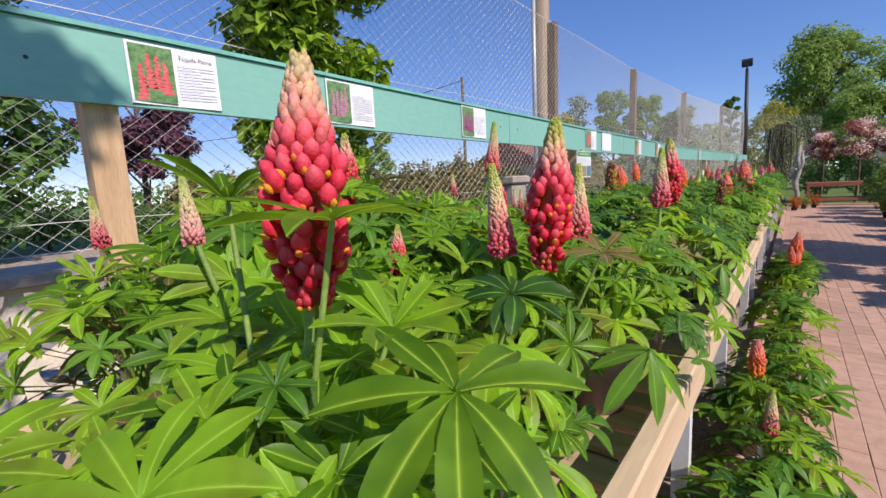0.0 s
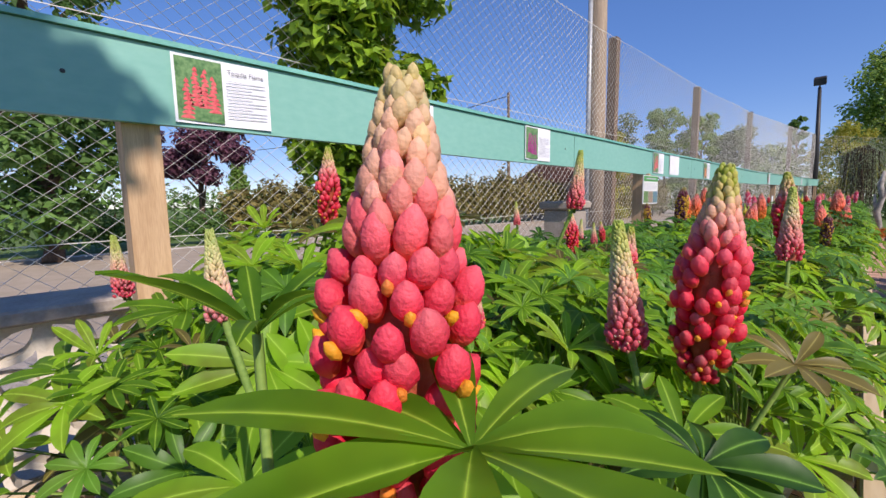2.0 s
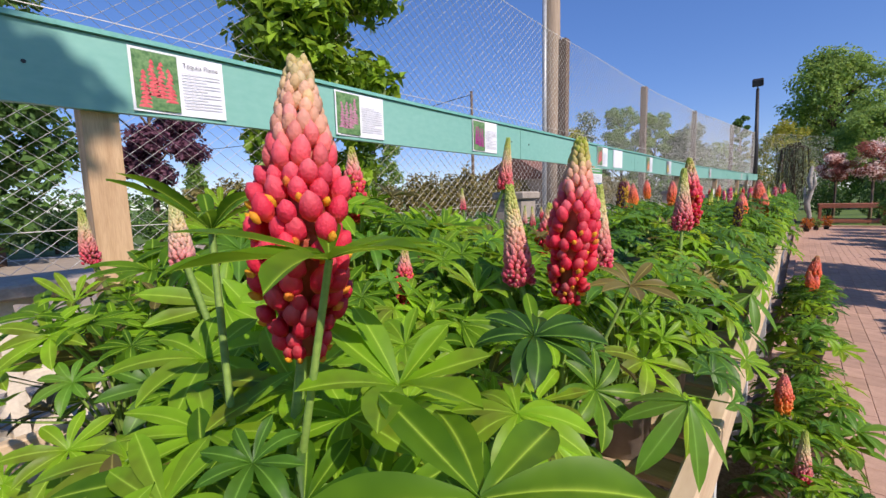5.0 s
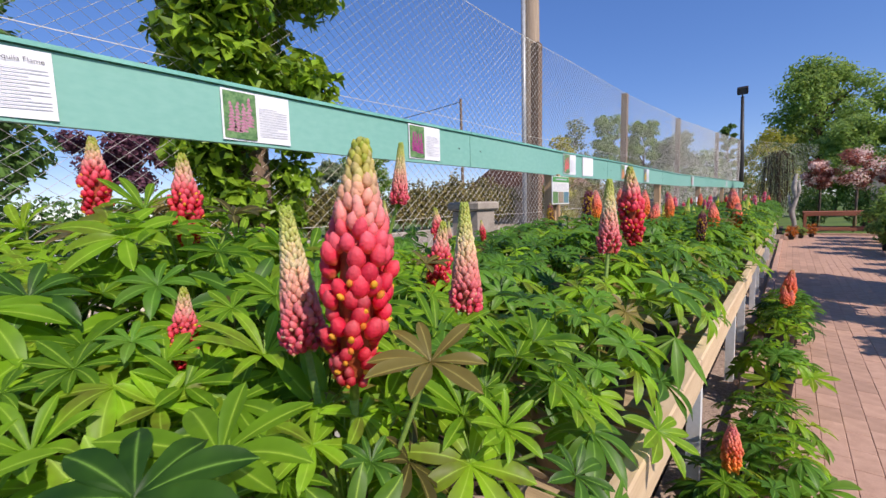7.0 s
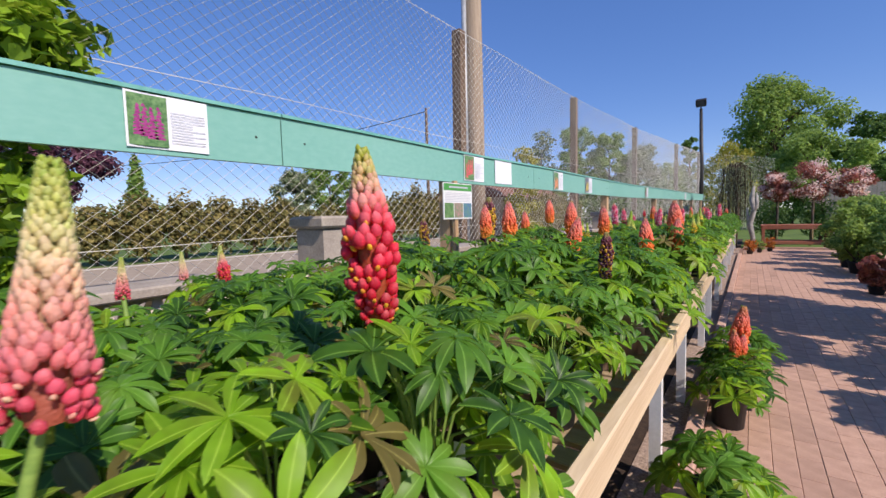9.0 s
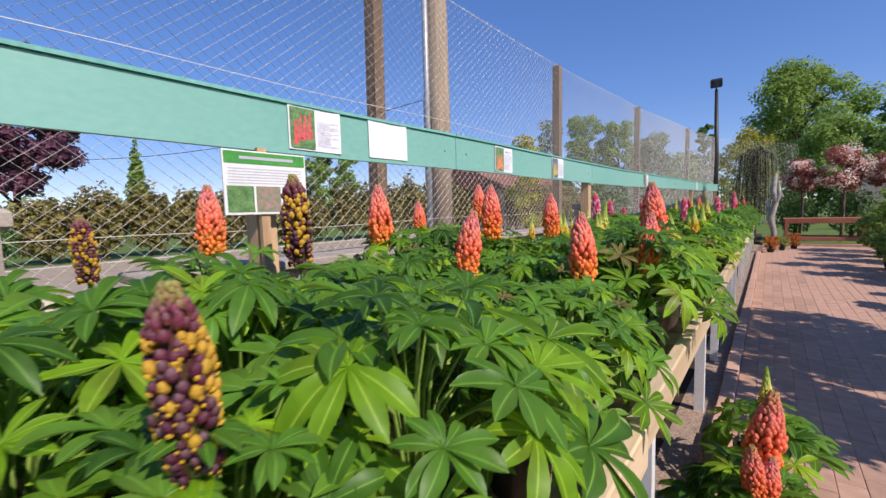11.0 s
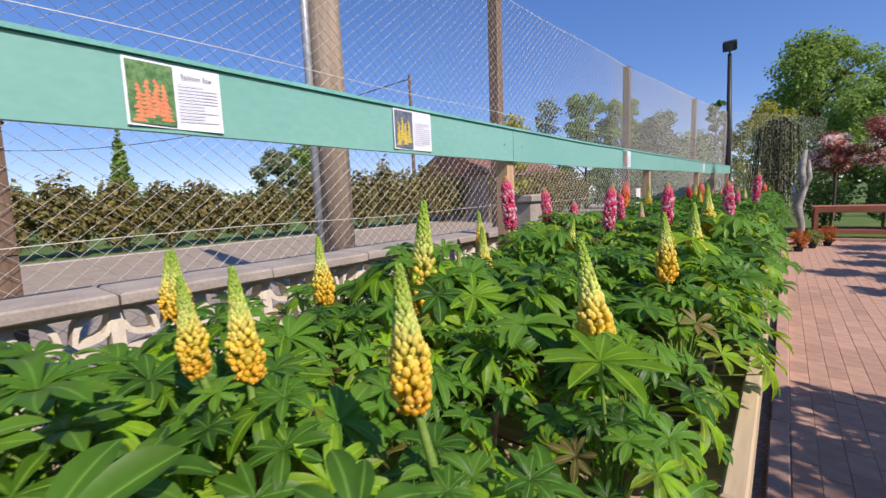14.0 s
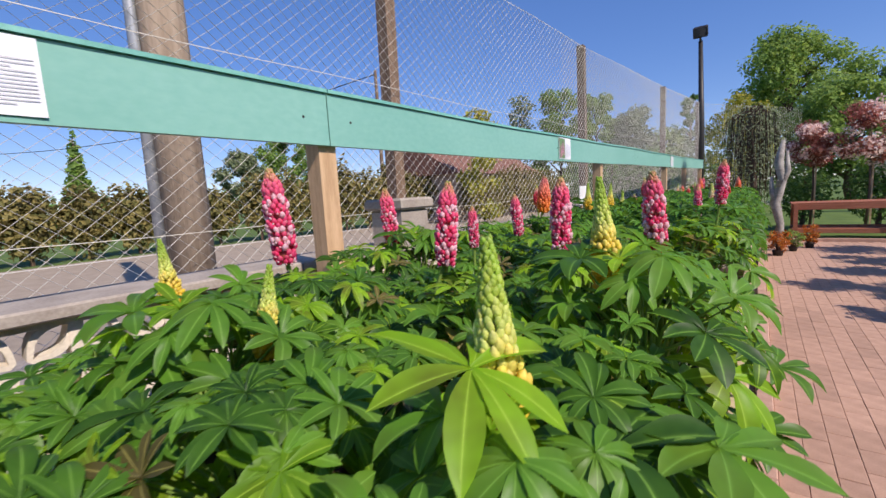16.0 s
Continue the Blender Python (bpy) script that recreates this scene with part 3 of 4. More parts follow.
        leaflet(sh, (0, 0, 0), a, ln, ln * slim * r.uniform(0.88, 1.14), lift + r.uniform(-0.14, 0.14), droop * r.uniform(0.6, 1.4),
                r.uniform(0.15, 0.6), r.uniform(-0.16, 0.16), r.uniform(0.0, 0.09))
    return sh.mesh(name, material, True, True)


lr = random.Random(3)
LEAVES = [palm_leaf("leaf", lr, m_, lift, droop, n, 1.06, slim * 1.1) for m_, lift, droop, n, slim in (
    (LEAF, 0.45, 0.35, 8, 0.28), (LEAF, 0.3, 0.25, 9, 0.26), (LEAF_DEEP, 0.4, 0.4, 9, 0.31), (LEAF_DEEP, 0.15, 0.3, 8, 0.35), (LEAF, 0.95, 0.45, 8, 0.25),
    (LEAF_DEEP, 0.0, 0.5, 9, 0.32), (LEAF, 0.6, 0.2, 7, 0.32), (LEAF_BRONZE, 0.5, 0.3, 8, 0.27), (LEAF, 0.2, 0.55, 9, 0.29), (LEAF_DEEP, 0.65, 0.5, 8, 0.3),
    (LEAF_DEEP, -0.6, 0.35, 7, 0.34), (LEAF, 0.1, 0.3, 8, 0.27))]


def pot_mesh(material):
    s_ = Shape()
    s_.lathe([(0.07, 0.0), (0.078, 0.004), (0.093, 0.165), (0.098, 0.166), (0.099, 0.188), (0.096, 0.19), (0.091, 0.188), (0.088, 0.165)], 22)
    return s_.mesh("pot", material, True)


def soil_mesh():
    s_ = Shape()
    vs = [(0, 0, 0.17)]
    for k in range(16):
        t = 2 * math.pi * k / 16
        vs.append((0.09 * math.cos(t), 0.09 * math.sin(t), 0.163 + 0.006 * math.sin(3 * t)))
    s_.add(vs, [(0, 1 + k, 1 + (k + 1) % 16) for k in range(16)])
    return s_.mesh("compost", SOIL, True)


POTS, COMPOST = [pot_mesh(TAUPE), pot_mesh(TAUPE), pot_mesh(BLACKPOT)], soil_mesh()
TAG = box_mesh("plant_label", WHITE, -0.0008, 0.0008, -0.012, 0.012, 0.14, 0.25)


def leaf_places(r, count, reach, low, high, deep):
    """Where the leaves sit: hub, turn and tilt, tiered outwards from the crown."""
    out = []
    for k in range(count):
        u = (k + 0.5) / count
        a = k * 2.39996 + r.uniform(-0.3, 0.3)
        rad = reach * math.sqrt(u) * r.uniform(0.85, 1.1)
        z = 0.17 + low + (high - low) * (1 - u ** 1.6) * r.uniform(0.85, 1.08)
        tilt = r.uniform(-0.1, 0.3) + 0.5 * u * r.uniform(0.4, 1.5)
        size = r.uniform(0.6, 1.2) * (0.78 + 0.35 * u)
        out.append((Vector((rad * math.cos(a), rad * math.sin(a), z)), a, tilt, size, 7 if r.random() < 0.04 else r.choice((2, 3, 5, 9, 2, 8, 1, 11) if deep else (0, 1, 4, 6, 8, 11, 0, 9))))
    return out


def petioles(places, flat):
    s_ = Shape()
    for p, a, tilt, size, kind in places:
        mid = Vector((p.x * 0.35, p.y * 0.35, 0.17 + (p.z - 0.17) * 0.62))
        s_.tube([(p.x * 0.08, p.y * 0.08, 0.16), mid, p - Vector((0, 0, 0.002))], [0.0035, 0.003, 0.002], 3 if flat else 5, False)
    return s_.mesh("stalks", STEM, True)


SUN_LEAN = Matrix.Rotation(0.3, 4, Vector((-SUN_WAY.y, SUN_WAY.x, 0)).normalized())


def leaf_pose(p, a, tilt, size):
    """The leaf turns outwards from its crown and leans a little to the sun."""
    return T(p) @ SUN_LEAN @ Matrix.Rotation(a, 4, "Z") @ Matrix.Rotation(tilt, 4, "Y") @ Matrix.Scale(size, 4)


LUPIN_LABEL = "potted lupin with fresh green palmate leaves"


def lupin(r, near, count, reach, low, high, deep=False):
    pl = thing("lupin", T((0, 0, -50)), LUPIN_LABEL, "lupin plant", "potted lupins")
    part("pot", POTS[r.randrange(3)], pl)
    part("compost", COMPOST, pl)
    places = leaf_places(r, count, reach, low, high, deep)
    tagged(part("stalk", petioles(places, not near), pl), kind="stuff")
    if near:
        for p, a, tilt, size, kind in places:
            part("leaf", LEAVES[kind], pl, leaf_pose(p, a, tilt, size))
    else:
        s_ = Shape()
        for p, a, tilt, size, kind in places:
            m = leaf_pose(p, a, tilt, size)
            for k in range(7):
                t = 2 * math.pi * k / 7 + r.uniform(-0.2, 0.2)
                d, e = Vector((math.cos(t), math.sin(t), 0)), Vector((-math.sin(t), math.cos(t), 0))
                ln = 0.1 * r.uniform(0.85, 1.1)
                vs = [m @ (d * 0.005), m @ (d * ln * 0.6 + e * 0.017 + Vector((0, 0, 0.018))), m @ (d * ln - Vector((0, 0, 0.006))), m @ (d * ln * 0.6 - e * 0.017 + Vector((0, 0, 0.018)))]
                s_.add(vs, [(0, 1, 2), (0, 2, 3)])
        tagged(part("foliage", s_.mesh("foliage", FAR_LEAF, True, True), pl), kind="stuff")
    if r.random() < 0.5:
        part("plant_label", TAG, pl, T((0.06, 0.02, 0)) @ Matrix.Rotation(r.uniform(0, 3), 4, "Z"))
    return pl


FAR_LEAF = foliage("far_lupin_leaf", lin("1e4416"), lin("5e9632"), lin("5e9632"), 0.3, 0.5, True)
vr = random.Random(11)
NEAR = [lupin(vr, True, 36, 0.25, 0.02, 0.3, k > 3) for k in range(8)]
FAR = [lupin(vr, False, 32, 0.25, 0.05, 0.33) for k in range(4)]
SPARSE = [lupin(vr, True, 13, 0.17, 0.16, 0.31, k > 0) for k in range(2)]
LOWER = [lupin(vr, True, 24, 0.18, 0.0, 0.19, True) for k in range(2)]

# colours from foot to tip, lip colour and its share, half width, floret width, share of open florets, outline
BOLD = ((0, 0.5), (0.1, 0.74), (0.22, 0.95), (0.4, 1), (0.52, 0.92), (0.62, 0.72), (0.72, 0.54), (0.85, 0.36), (1, 0.12))
CONE = ((0, 0.85), (0.08, 1), (0.3, 0.8), (0.6, 0.52), (0.8, 0.36), (0.94, 0.24), (1, 0.1))
PLUMP = ((0, 0.78), (0.1, 0.93), (0.3, 1), (0.5, 0.94), (0.7, 0.7), (0.82, 0.46), (0.93, 0.27), (1, 0.12))
FLARED = ((0, 0.75), (0.1, 1), (0.3, 0.95), (0.45, 0.72), (0.6, 0.5), (0.8, 0.32), (1, 0.1))
COLUMN = ((0, 0.85), (0.1, 1), (0.6, 0.97), (0.76, 0.78), (0.86, 0.45), (0.94, 0.25), (1, 0.1))
KINDS = {
    "red": (((0, "d00e2c"), (0.35, "ee2448"), (0.6, "f44a62"), (0.72, "eea290"), (0.86, "e2c494"), (1, "cfc27c")), "f2b42c", 0.4, 0.16, 0.068, 0.62, BOLD),
    "scarlet": (((0, "cc0a2a"), (0.4, "ec2246"), (0.58, "f05468"), (0.7, "ecaa9a"), (0.82, "d8c080"), (0.91, "b4bc40"), (1, "9ab030")), "f4c23c", 0.45, 0.148, 0.066, 0.6, BOLD),
    "pink": (((0, "e23858"), (0.15, "ea6274"), (0.38, "efa090"), (0.6, "ecd8a8"), (0.78, "ccd070"), (1, "a4bc40")), "f4d8b0", 0.35, 0.155, 0.052, 0.22, CONE),
    "cream": (((0, "ee8a90"), (0.3, "f0c4ac"), (0.65, "e2dc98"), (1, "b0c858")), "f0e0b0", 0.1, 0.16, 0.06, 0.1, CONE),
    "coral": (((0, "ffa428"), (0.25, "ff9040"), (0.45, "ff8058"), (0.7, "ff987c"), (0.85, "f08084"), (0.95, "c09868"), (1, "a0a848")), "fcb860", 0.25, 0.178, 0.066, 0.45, PLUMP),
    "orange": (((0, "fc9a30"), (0.4, "fa7c44"), (0.75, "f0806a"), (0.9, "d89060"), (1, "b0a850")), "f8b040", 0.3, 0.16, 0.06, 0.5, PLUMP),
    "yellow": (((0, "f4bc1c"), (0.25, "f8d638"), (0.45, "f4e468"), (0.58, "dde678"), (0.74, "b4d04c"), (1, "8cb830")), "f8e680", 0.35, 0.14, 0.056, 0.45, FLARED),
    "candy": (((0, "e22a66"), (0.5, "f0447a"), (0.78, "f25c84"), (0.88, "e09a78"), (1, "a8b850")), "f8dce2", 0.6, 0.125, 0.056, 0.7, COLUMN),
    "wine": (((0, "4a1030"), (0.5, "5c1638"), (0.8, "7c3448"), (0.9, "a08a50"), (1, "b4bc58")), "ecc040", 0.7, 0.14, 0.058, 0.75, COLUMN),
    "bud": (((0, "c6d478"), (0.5, "b0c858"), (1, "94b23c")), "c8d878", 0.0, 0.11, 0.045, 0.0, CONE),
}
LABELS = {"red": "crimson and yellow lupin spire with a pale tip", "scarlet": "scarlet and yellow lupin spire with a green tip", "pink": "half-open pink and cream lupin spire", "cream": "cream lupin spire in bud",
          "coral": "coral lupin spire fading to orange below", "orange": "orange lupin spire", "yellow": "yellow lupin spire with a green tip",
          "candy": "candy pink and white striped lupin spire", "wine": "dark wine and yellow lupin spire", "bud": "slim green lupin spire in bud"}


def mixc(a, b, u):
    return tuple(a[i] + (b[i] - a[i]) * u for i in range(3))


def along(stops, u):
    """The value at u between stops of (place, value); colours come as tuples."""
    for (a, p), (b, q) in zip(stops, stops[1:]):
        if u <= b:
            w = max(0.0, (u - a) / (b - a))
            return mixc(p, q, w) if isinstance(p, tuple) else p + (q - p) * w
    return stops[-1][1]


def petal_pod(sh, m, ln, w, root, main, tip, segs=7, rings=5, rise=0.12):
    """A plump folded petal along +X: narrow foot, full middle, short beak curving up."""
    vs, fs, cs = [], [], []
    for i in range(rings + 1):
        v = i / rings
        rr = math.sin(math.pi * (0.08 + 0.84 * v ** 0.92)) ** 0.78 * (1 if i < rings else 0.4)
        for k in range(segs):
            t = 2 * math.pi * k / segs
            ridge = 1.3 if k == 0 else 1.0
            vs.append(m @ Vector((ln * v, 0.5 * w * rr * math.sin(t), 0.44 * w * rr * ridge * math.cos(t) + rise * ln * v * v)))
            cs.append(mixc(mixc(root, main, min(1, v * 3.2)), tip, 0.5 * v ** 3))
    for i in range(rings):
        for k in range(segs):
            j = (k + 1) % segs
            fs.append((i * segs + k, i * segs + j, (i + 1) * segs + j, (i + 1) * segs + k))
    fs.append(tuple(rings * segs + k for k in range(segs)))
    sh.add(vs, fs, None, cs)


def spike_mesh(kind, r):
    """A spire one unit tall: pea flowers in loose whorls, tight upright buds towards the tip."""
    stops, lip, share, half, wide, opened, outline = KINDS[kind]
    stops = [(a, lin(c)) for a, c in stops]
    lip = lin(lip)
    sh = Shape()
    u, i = 0.015, 0
    while u < 0.955:
        f = along(outline, u)
        rad = half * f
        w = wide * (0.24 + 0.76 * f)
        n = max(5, int(round(2 * math.pi * 0.74 * rad / (w * 1.06))))
        blown = u < opened
        for k in range(n):
            if blown and r.random() < (0.25 if u < 0.15 else 0.09):
                continue
            t = 2 * math.pi * (k + 0.5 * (i % 2)) / n + r.uniform(-0.14, 0.14)
            v = min(1, max(0, u + r.uniform(-0.04, 0.04)))
            shade = r.uniform(0.88, 1.14)
            main = tuple(c * shade * r.uniform(0.94, 1.06) for c in along(stops, v))
            pale = mixc(main, (0.95, 0.8, 0.72), r.uniform(0.1, 0.4))
            if blown and share > 0.55 and r.random() < 0.3:
                main, pale = mixc(main, lip, 0.7), lip
            rise = 0.62 + 0.45 * v / max(opened, 0.35) if v < opened else 0.95 + 0.4 * v
            rise = min(1.38, rise + r.uniform(-0.16, 0.16))
            size = w * r.uniform(0.92, 1.22)
            ln = max(size * (1.3 if blown else 1.55), rad * 0.42)
            foot = max(rad - ln * math.cos(rise) * 0.92, rad * 0.32) + (rad * r.uniform(-0.14, 0.16) if blown else 0)
            m = (Matrix.Rotation(t, 4, "Z") @ T((foot, 0, u - 0.35 * w + r.uniform(-0.006, 0.006))) @ Matrix.Rotation(-rise, 4, "Y")
                 @ Matrix.Rotation(r.uniform(-0.25, 0.25), 4, "Z"))
            petal_pod(sh, m, ln, size, mixc(main, lip, share * 0.9), main, pale)
            if blown and r.random() < share:
                tone = mixc(main, lip, r.uniform(0.55, 1))
                wing = m @ T((ln * 0.1, size * r.uniform(-0.3, 0.3), -size * 0.4)) @ Matrix.Rotation(0.25, 4, "Y")
                petal_pod(sh, wing, ln * 0.5, size * 0.42, tone, tone, tone, 6, 3, 0.05)
        u += w * (0.84 if blown else 0.68)
        i += 1
    # Shade between florets is put into the heart: petal colour dulled with stem green.
    heart, tone = [], []
    for q in range(11):
        rad = half * along(outline, q / 10) * (0.5 if q / 10 < opened else 0.66)
        heart += [(rad * math.cos(k * 0.6283), rad * math.sin(k * 0.6283), 0.97 * q / 10) for k in range(10)]
        tone += [mixc(along(stops, q / 10), lin("5a7a2c"), 0.45 if q < 6 else 0.2)] * 10
    sh.add(heart, [(10 * q + k, 10 * q + (k + 1) % 10, 10 * q + 10 + (k + 1) % 10, 10 * q + 10 + k) for q in range(10) for k in range(10)], None, tone)
    at = len(sh.v)
    sh.tube([(0, 0, -0.08), (0, 0, 0.5), (0, 0, 0.97)], [0.02, 0.02, 0.012], 5)
    for j in range(at, len(sh.v)):
        sh.tint[j] = lin("7d9440")
    return sh.mesh("flower_spike", PETAL, True, False, True)


sr = random.Random(5)
SPIKES = {k: [spike_mesh(k, sr) for i in range(3)] for k in KINDS}

# plants stand in rows on the bench
plants = []
COLS = [-1.27, -0.92, -0.57, -0.215]
row = 0
y = -1.2
while y < 18.6:
    for cx in COLS:
        yy = y + rnd.uniform(-0.05, 0.05) + (0.14 if COLS.index(cx) % 2 else 0)
        xx = cx + rnd.uniform(-0.04, 0.04) - 0.004 * max(0, yy - 8)
        if yy < -0.25 or (yy < 0.1 and xx < -0.42):
            continue
        proto = NEAR[rnd.randrange(4, 8) if 1.6 < yy < 4 else rnd.randrange(1, 7) if 1.2 < yy < 1.6 else rnd.randrange(4) if yy < 1.2 else rnd.randrange(4, 8)] if yy < 10.4 else FAR[rnd.randrange(4)]
        if xx > -0.3 and (0.65 < yy < 1.0 or (rnd.random() < 0.25 and 1.5 < yy < 10.4)):
            proto = SPARSE[0 if yy < 4 else 1]
        k = rnd.uniform(0.84, 1.16) * (1.02 if yy < 0.6 and xx > -0.42 else 1.0) * (0.86 if xx < -0.42 and yy < 0.45 else 1.0) * (1.22 if xx < -0.7 and 0.45 < yy < 1.5 else 1.0) * (0.77 if xx < -1.1 and (6.1 < yy < 8.3 or 3.6 < yy < 4.9) else 1.0) * (0.84 if xx < -0.7 and 7.0 < yy < 7.75 else 1.0) * (0.86 if -1.1 < xx < -0.7 and 5.9 < yy < 6.9 else 0.8 if xx > -0.7 and (4.1 < yy < 4.85 or 6.2 < yy < 6.95) else 1.0) * (0.86 if xx > -0.3 and (0.4 < yy < 1.3 or 5.6 < yy < 8.2) else 1.0)
        pl = copy_thing(proto, T((xx, yy, TOP)) @ Matrix.Rotation(rnd.uniform(-0.9, 0.9), 4, "Z"))
        pl.scale = (k, k, k)
        plants.append(pl)
    y += 0.31
for xx, yy in ((0.17, 1.25), (0.2, 1.62), (0.15, 2.0), (0.2, 2.35), (0.19, 2.75), (0.2, 3.55), (0.21, 4.6), (0.22, 5.05), (0.24, 5.55), (0.24, 4.95)):
    pl = copy_thing(LOWER[rnd.randrange(2)], T((xx, yy, 0.0)) @ Matrix.Rotation(rnd.uniform(0, 6.28), 4, "Z"))
    plants.append(pl)
for proto in (*NEAR, *FAR, *SPARSE, *LOWER):
    for o in (*proto.children_recursive, proto):
        bpy.data.objects.remove(o)
STALK = Shape()
STALK.tube([(0, 0, 0), (0, 0, 1)], [0.0075, 0.006], 6, False)
STALK_MESH = STALK.mesh("flower_stalk", STEM, True)
bpy.context.view_layer.update()


def bloom(kind, x, y, top, tall):
    """A spire on its stalk, grown from the plant standing nearest."""
    best = min(plants, key=lambda p: (p.matrix_basis.translation.xy - Vector((x, y))).length + (9 if (p.matrix_basis.translation.z > 0.3) != (top > 0.75) else 0))
    inv = best.matrix_basis.inverted()
    root = best.matrix_basis @ Vector((0, 0, 0.17))
    base = Vector((x, y, top - tall))
    axis = ((base - root).normalized() * 0.25 + Vector((rnd.uniform(-0.05, 0.05), rnd.uniform(-0.05, 0.05), 1))).normalized()
    tip = Vector((x, y, top))
    foot = tip - axis * tall
    turn = axis.to_track_quat("Z", "Y").to_matrix().to_4x4()
    sp = part("flower_spike", SPIKES[kind][rnd.randrange(3)], best, inv @ T(foot) @ turn @ Matrix.Rotation(rnd.uniform(0, 6), 4, "Z") @ Matrix.Scale(tall, 4), LABELS[kind])
    way = foot + axis * 0.02 - root
    quat = way.to_track_quat("Z", "Y").to_matrix().to_4x4()
    part("flower_stalk", STALK_MESH, sp, sp.matrix_basis.inverted() @ inv @ T(root) @ quat @ Matrix.Diagonal((1, 1, way.length, 1)))


for row_ in ((-0.248, 0.242, 1.365, 0.3), (-0.193, 0.804, 1.335, 0.33), (-0.98, 0.87, 1.40, 0.25), (-1.166, 0.728, 1.45, 0.236), (-0.55, 1.4, 1.2, 0.24),
             (-0.272, 2.255, 1.385, 0.33), (-1.05, 1.95, 1.24, 0.22), (-1.1, 2.4, 1.16, 0.12), (-0.6, 0.72, 1.11, 0.16)):
    bloom("red" if row_[1] < 0.5 else "scarlet", *row_)
for row_ in ((-0.338, 0.775, 1.25, 0.22), (-0.729, 1.417, 1.45, 0.2), (-0.281, 1.141, 1.25, 0.23), (-1.189, 0.214, 1.225, 0.14), (-0.212, 1.825, 1.315, 0.24), (-1.0, 2.1, 1.17, 0.11), (0.18, 1.65, 0.48, 0.18), (-1.3, 1.86, 1.28, 0.12)):
    bloom("pink", *row_)
for row_ in ((-0.731, 0.27, 1.25, 0.14), (-1.3, 2.36, 1.155, 0.1), (-1.25, 2.47, 1.17, 0.12)):
    bloom("cream", *row_)
for row_ in ((0.12, 2.02, 0.52, 0.16),
             (-1.351, 4.9, 1.376, 0.33), (-0.758, 4.89, 1.231, 0.31), (-1.006, 5.436, 1.371, 0.31), (-0.303, 4.904, 1.212, 0.26), (-0.225, 5.67, 1.345, 0.34),
             (-0.145, 5.287, 1.2, 0.26), (-0.853, 5.9, 1.324, 0.28), (-1.42, 5.95, 1.413, 0.25), (-1.35, 5.21, 1.29, 0.2), (-1.0, 3.92, 1.32, 0.2), (0.27, 4.92, 0.47, 0.17)):
    bloom("coral", *row_)
for row_ in ((0.27, 5.05, 0.63, 0.32), (0.22, 4.9, 0.5, 0.2)):
    bloom("orange", *row_)
for row_ in ((-0.824, 6.935, 1.279, 0.38), (-0.66, 6.2, 1.18, 0.16), (-0.67, 6.28, 1.183, 0.2), (-0.37, 7.0, 1.17, 0.33), (-0.347, 6.34, 1.2, 0.2), (-0.256, 7.39, 1.21, 0.22),
             (-0.77, 7.98, 1.157, 0.2), (-1.34, 7.99, 1.2, 0.22), (-0.282, 8.5, 1.297, 0.264), (-0.262, 7.97, 1.222, 0.32), (-0.965, 7.46, 1.155, 0.25), (-1.32, 6.9, 1.145, 0.26),
             (-0.95, 6.29, 1.196, 0.16), (-1.1, 6.74, 1.178, 0.22), (-1.2, 6.36, 1.174, 0.18), (-1.3, 7.43, 1.14, 0.17), (0.25, 5.6, 0.53, 0.2), (-0.4, 8.2, 1.12, 0.15)):
    bloom("yellow", *row_)
for row_ in ((-1.38, 8.37, 1.41, 0.35), (-1.376, 8.935, 1.328, 0.3), (-0.79, 8.63, 1.322, 0.28), (-0.99, 9.47, 1.266, 0.22), (-0.547, 8.96, 1.317, 0.28), (-0.21, 8.7, 1.305, 0.22),
             (-0.3, 10.6, 1.243, 0.19), (-0.13, 10.0, 1.374, 0.22), (-1.3, 9.3, 1.218, 0.24), (-0.855, 8.86, 1.23, 0.16)):
    bloom("candy", *row_)
bloom("wine", -0.19, 3.53, 1.175, 0.2)
bloom("wine", -1.2, 4.32, 1.393, 0.37)
bloom("wine", -1.3, 3.7, 1.25, 0.2)
for row_ in ((-0.7, 5.14, 1.077, 0.15), (-0.6, 3.9, 1.065, 0.16), (-0.6, 2.84, 1.053, 0.13), (-0.8, 4.31, 1.063, 0.16), (-0.25, 6.0, 1.05, 0.1), (-0.9, 7.2, 1.1, 0.14)):
    bloom("bud", *row_)
fr = random.Random(21)
for k in range(34):
    yy = fr.uniform(9.6, 18.4)
    kind = fr.choice(("candy", "coral", "scarlet", "yellow", "pink"))
    bloom(kind, fr.uniform(-1.4, -0.2) - 0.004 * max(0, yy - 8), yy, fr.uniform(1.15, 1.38), fr.uniform(0.16, 0.26))



def broad_leaf(x, y, z, turn, tilt, size, kind):
    """A large single leaf held clear above its plant."""
    best = min((p for p in plants if p.matrix_basis.translation.z > 0.3), key=lambda p: (p.matrix_basis.translation.xy - Vector((x, y))).length)
    inv = best.matrix_basis.inverted()
    lf = part("leaf", LEAVES[kind], best, inv @ T((x, y, z)) @ Matrix.Rotation(turn, 4, "Z") @ Matrix.Rotation(tilt, 4, "Y") @ Matrix.Scale(size, 4))
    root = best.matrix_basis @ Vector((0, 0, 0.17))
    way = Vector((x, y, z)) - root
    quat = way.to_track_quat("Z", "Y").to_matrix().to_4x4()
    part("leaf_stalk", STALK_MESH, lf, lf.matrix_basis.inverted() @ inv @ T(root) @ quat @ Matrix.Diagonal((0.6, 0.6, way.length, 1)))


hr = random.Random(77)
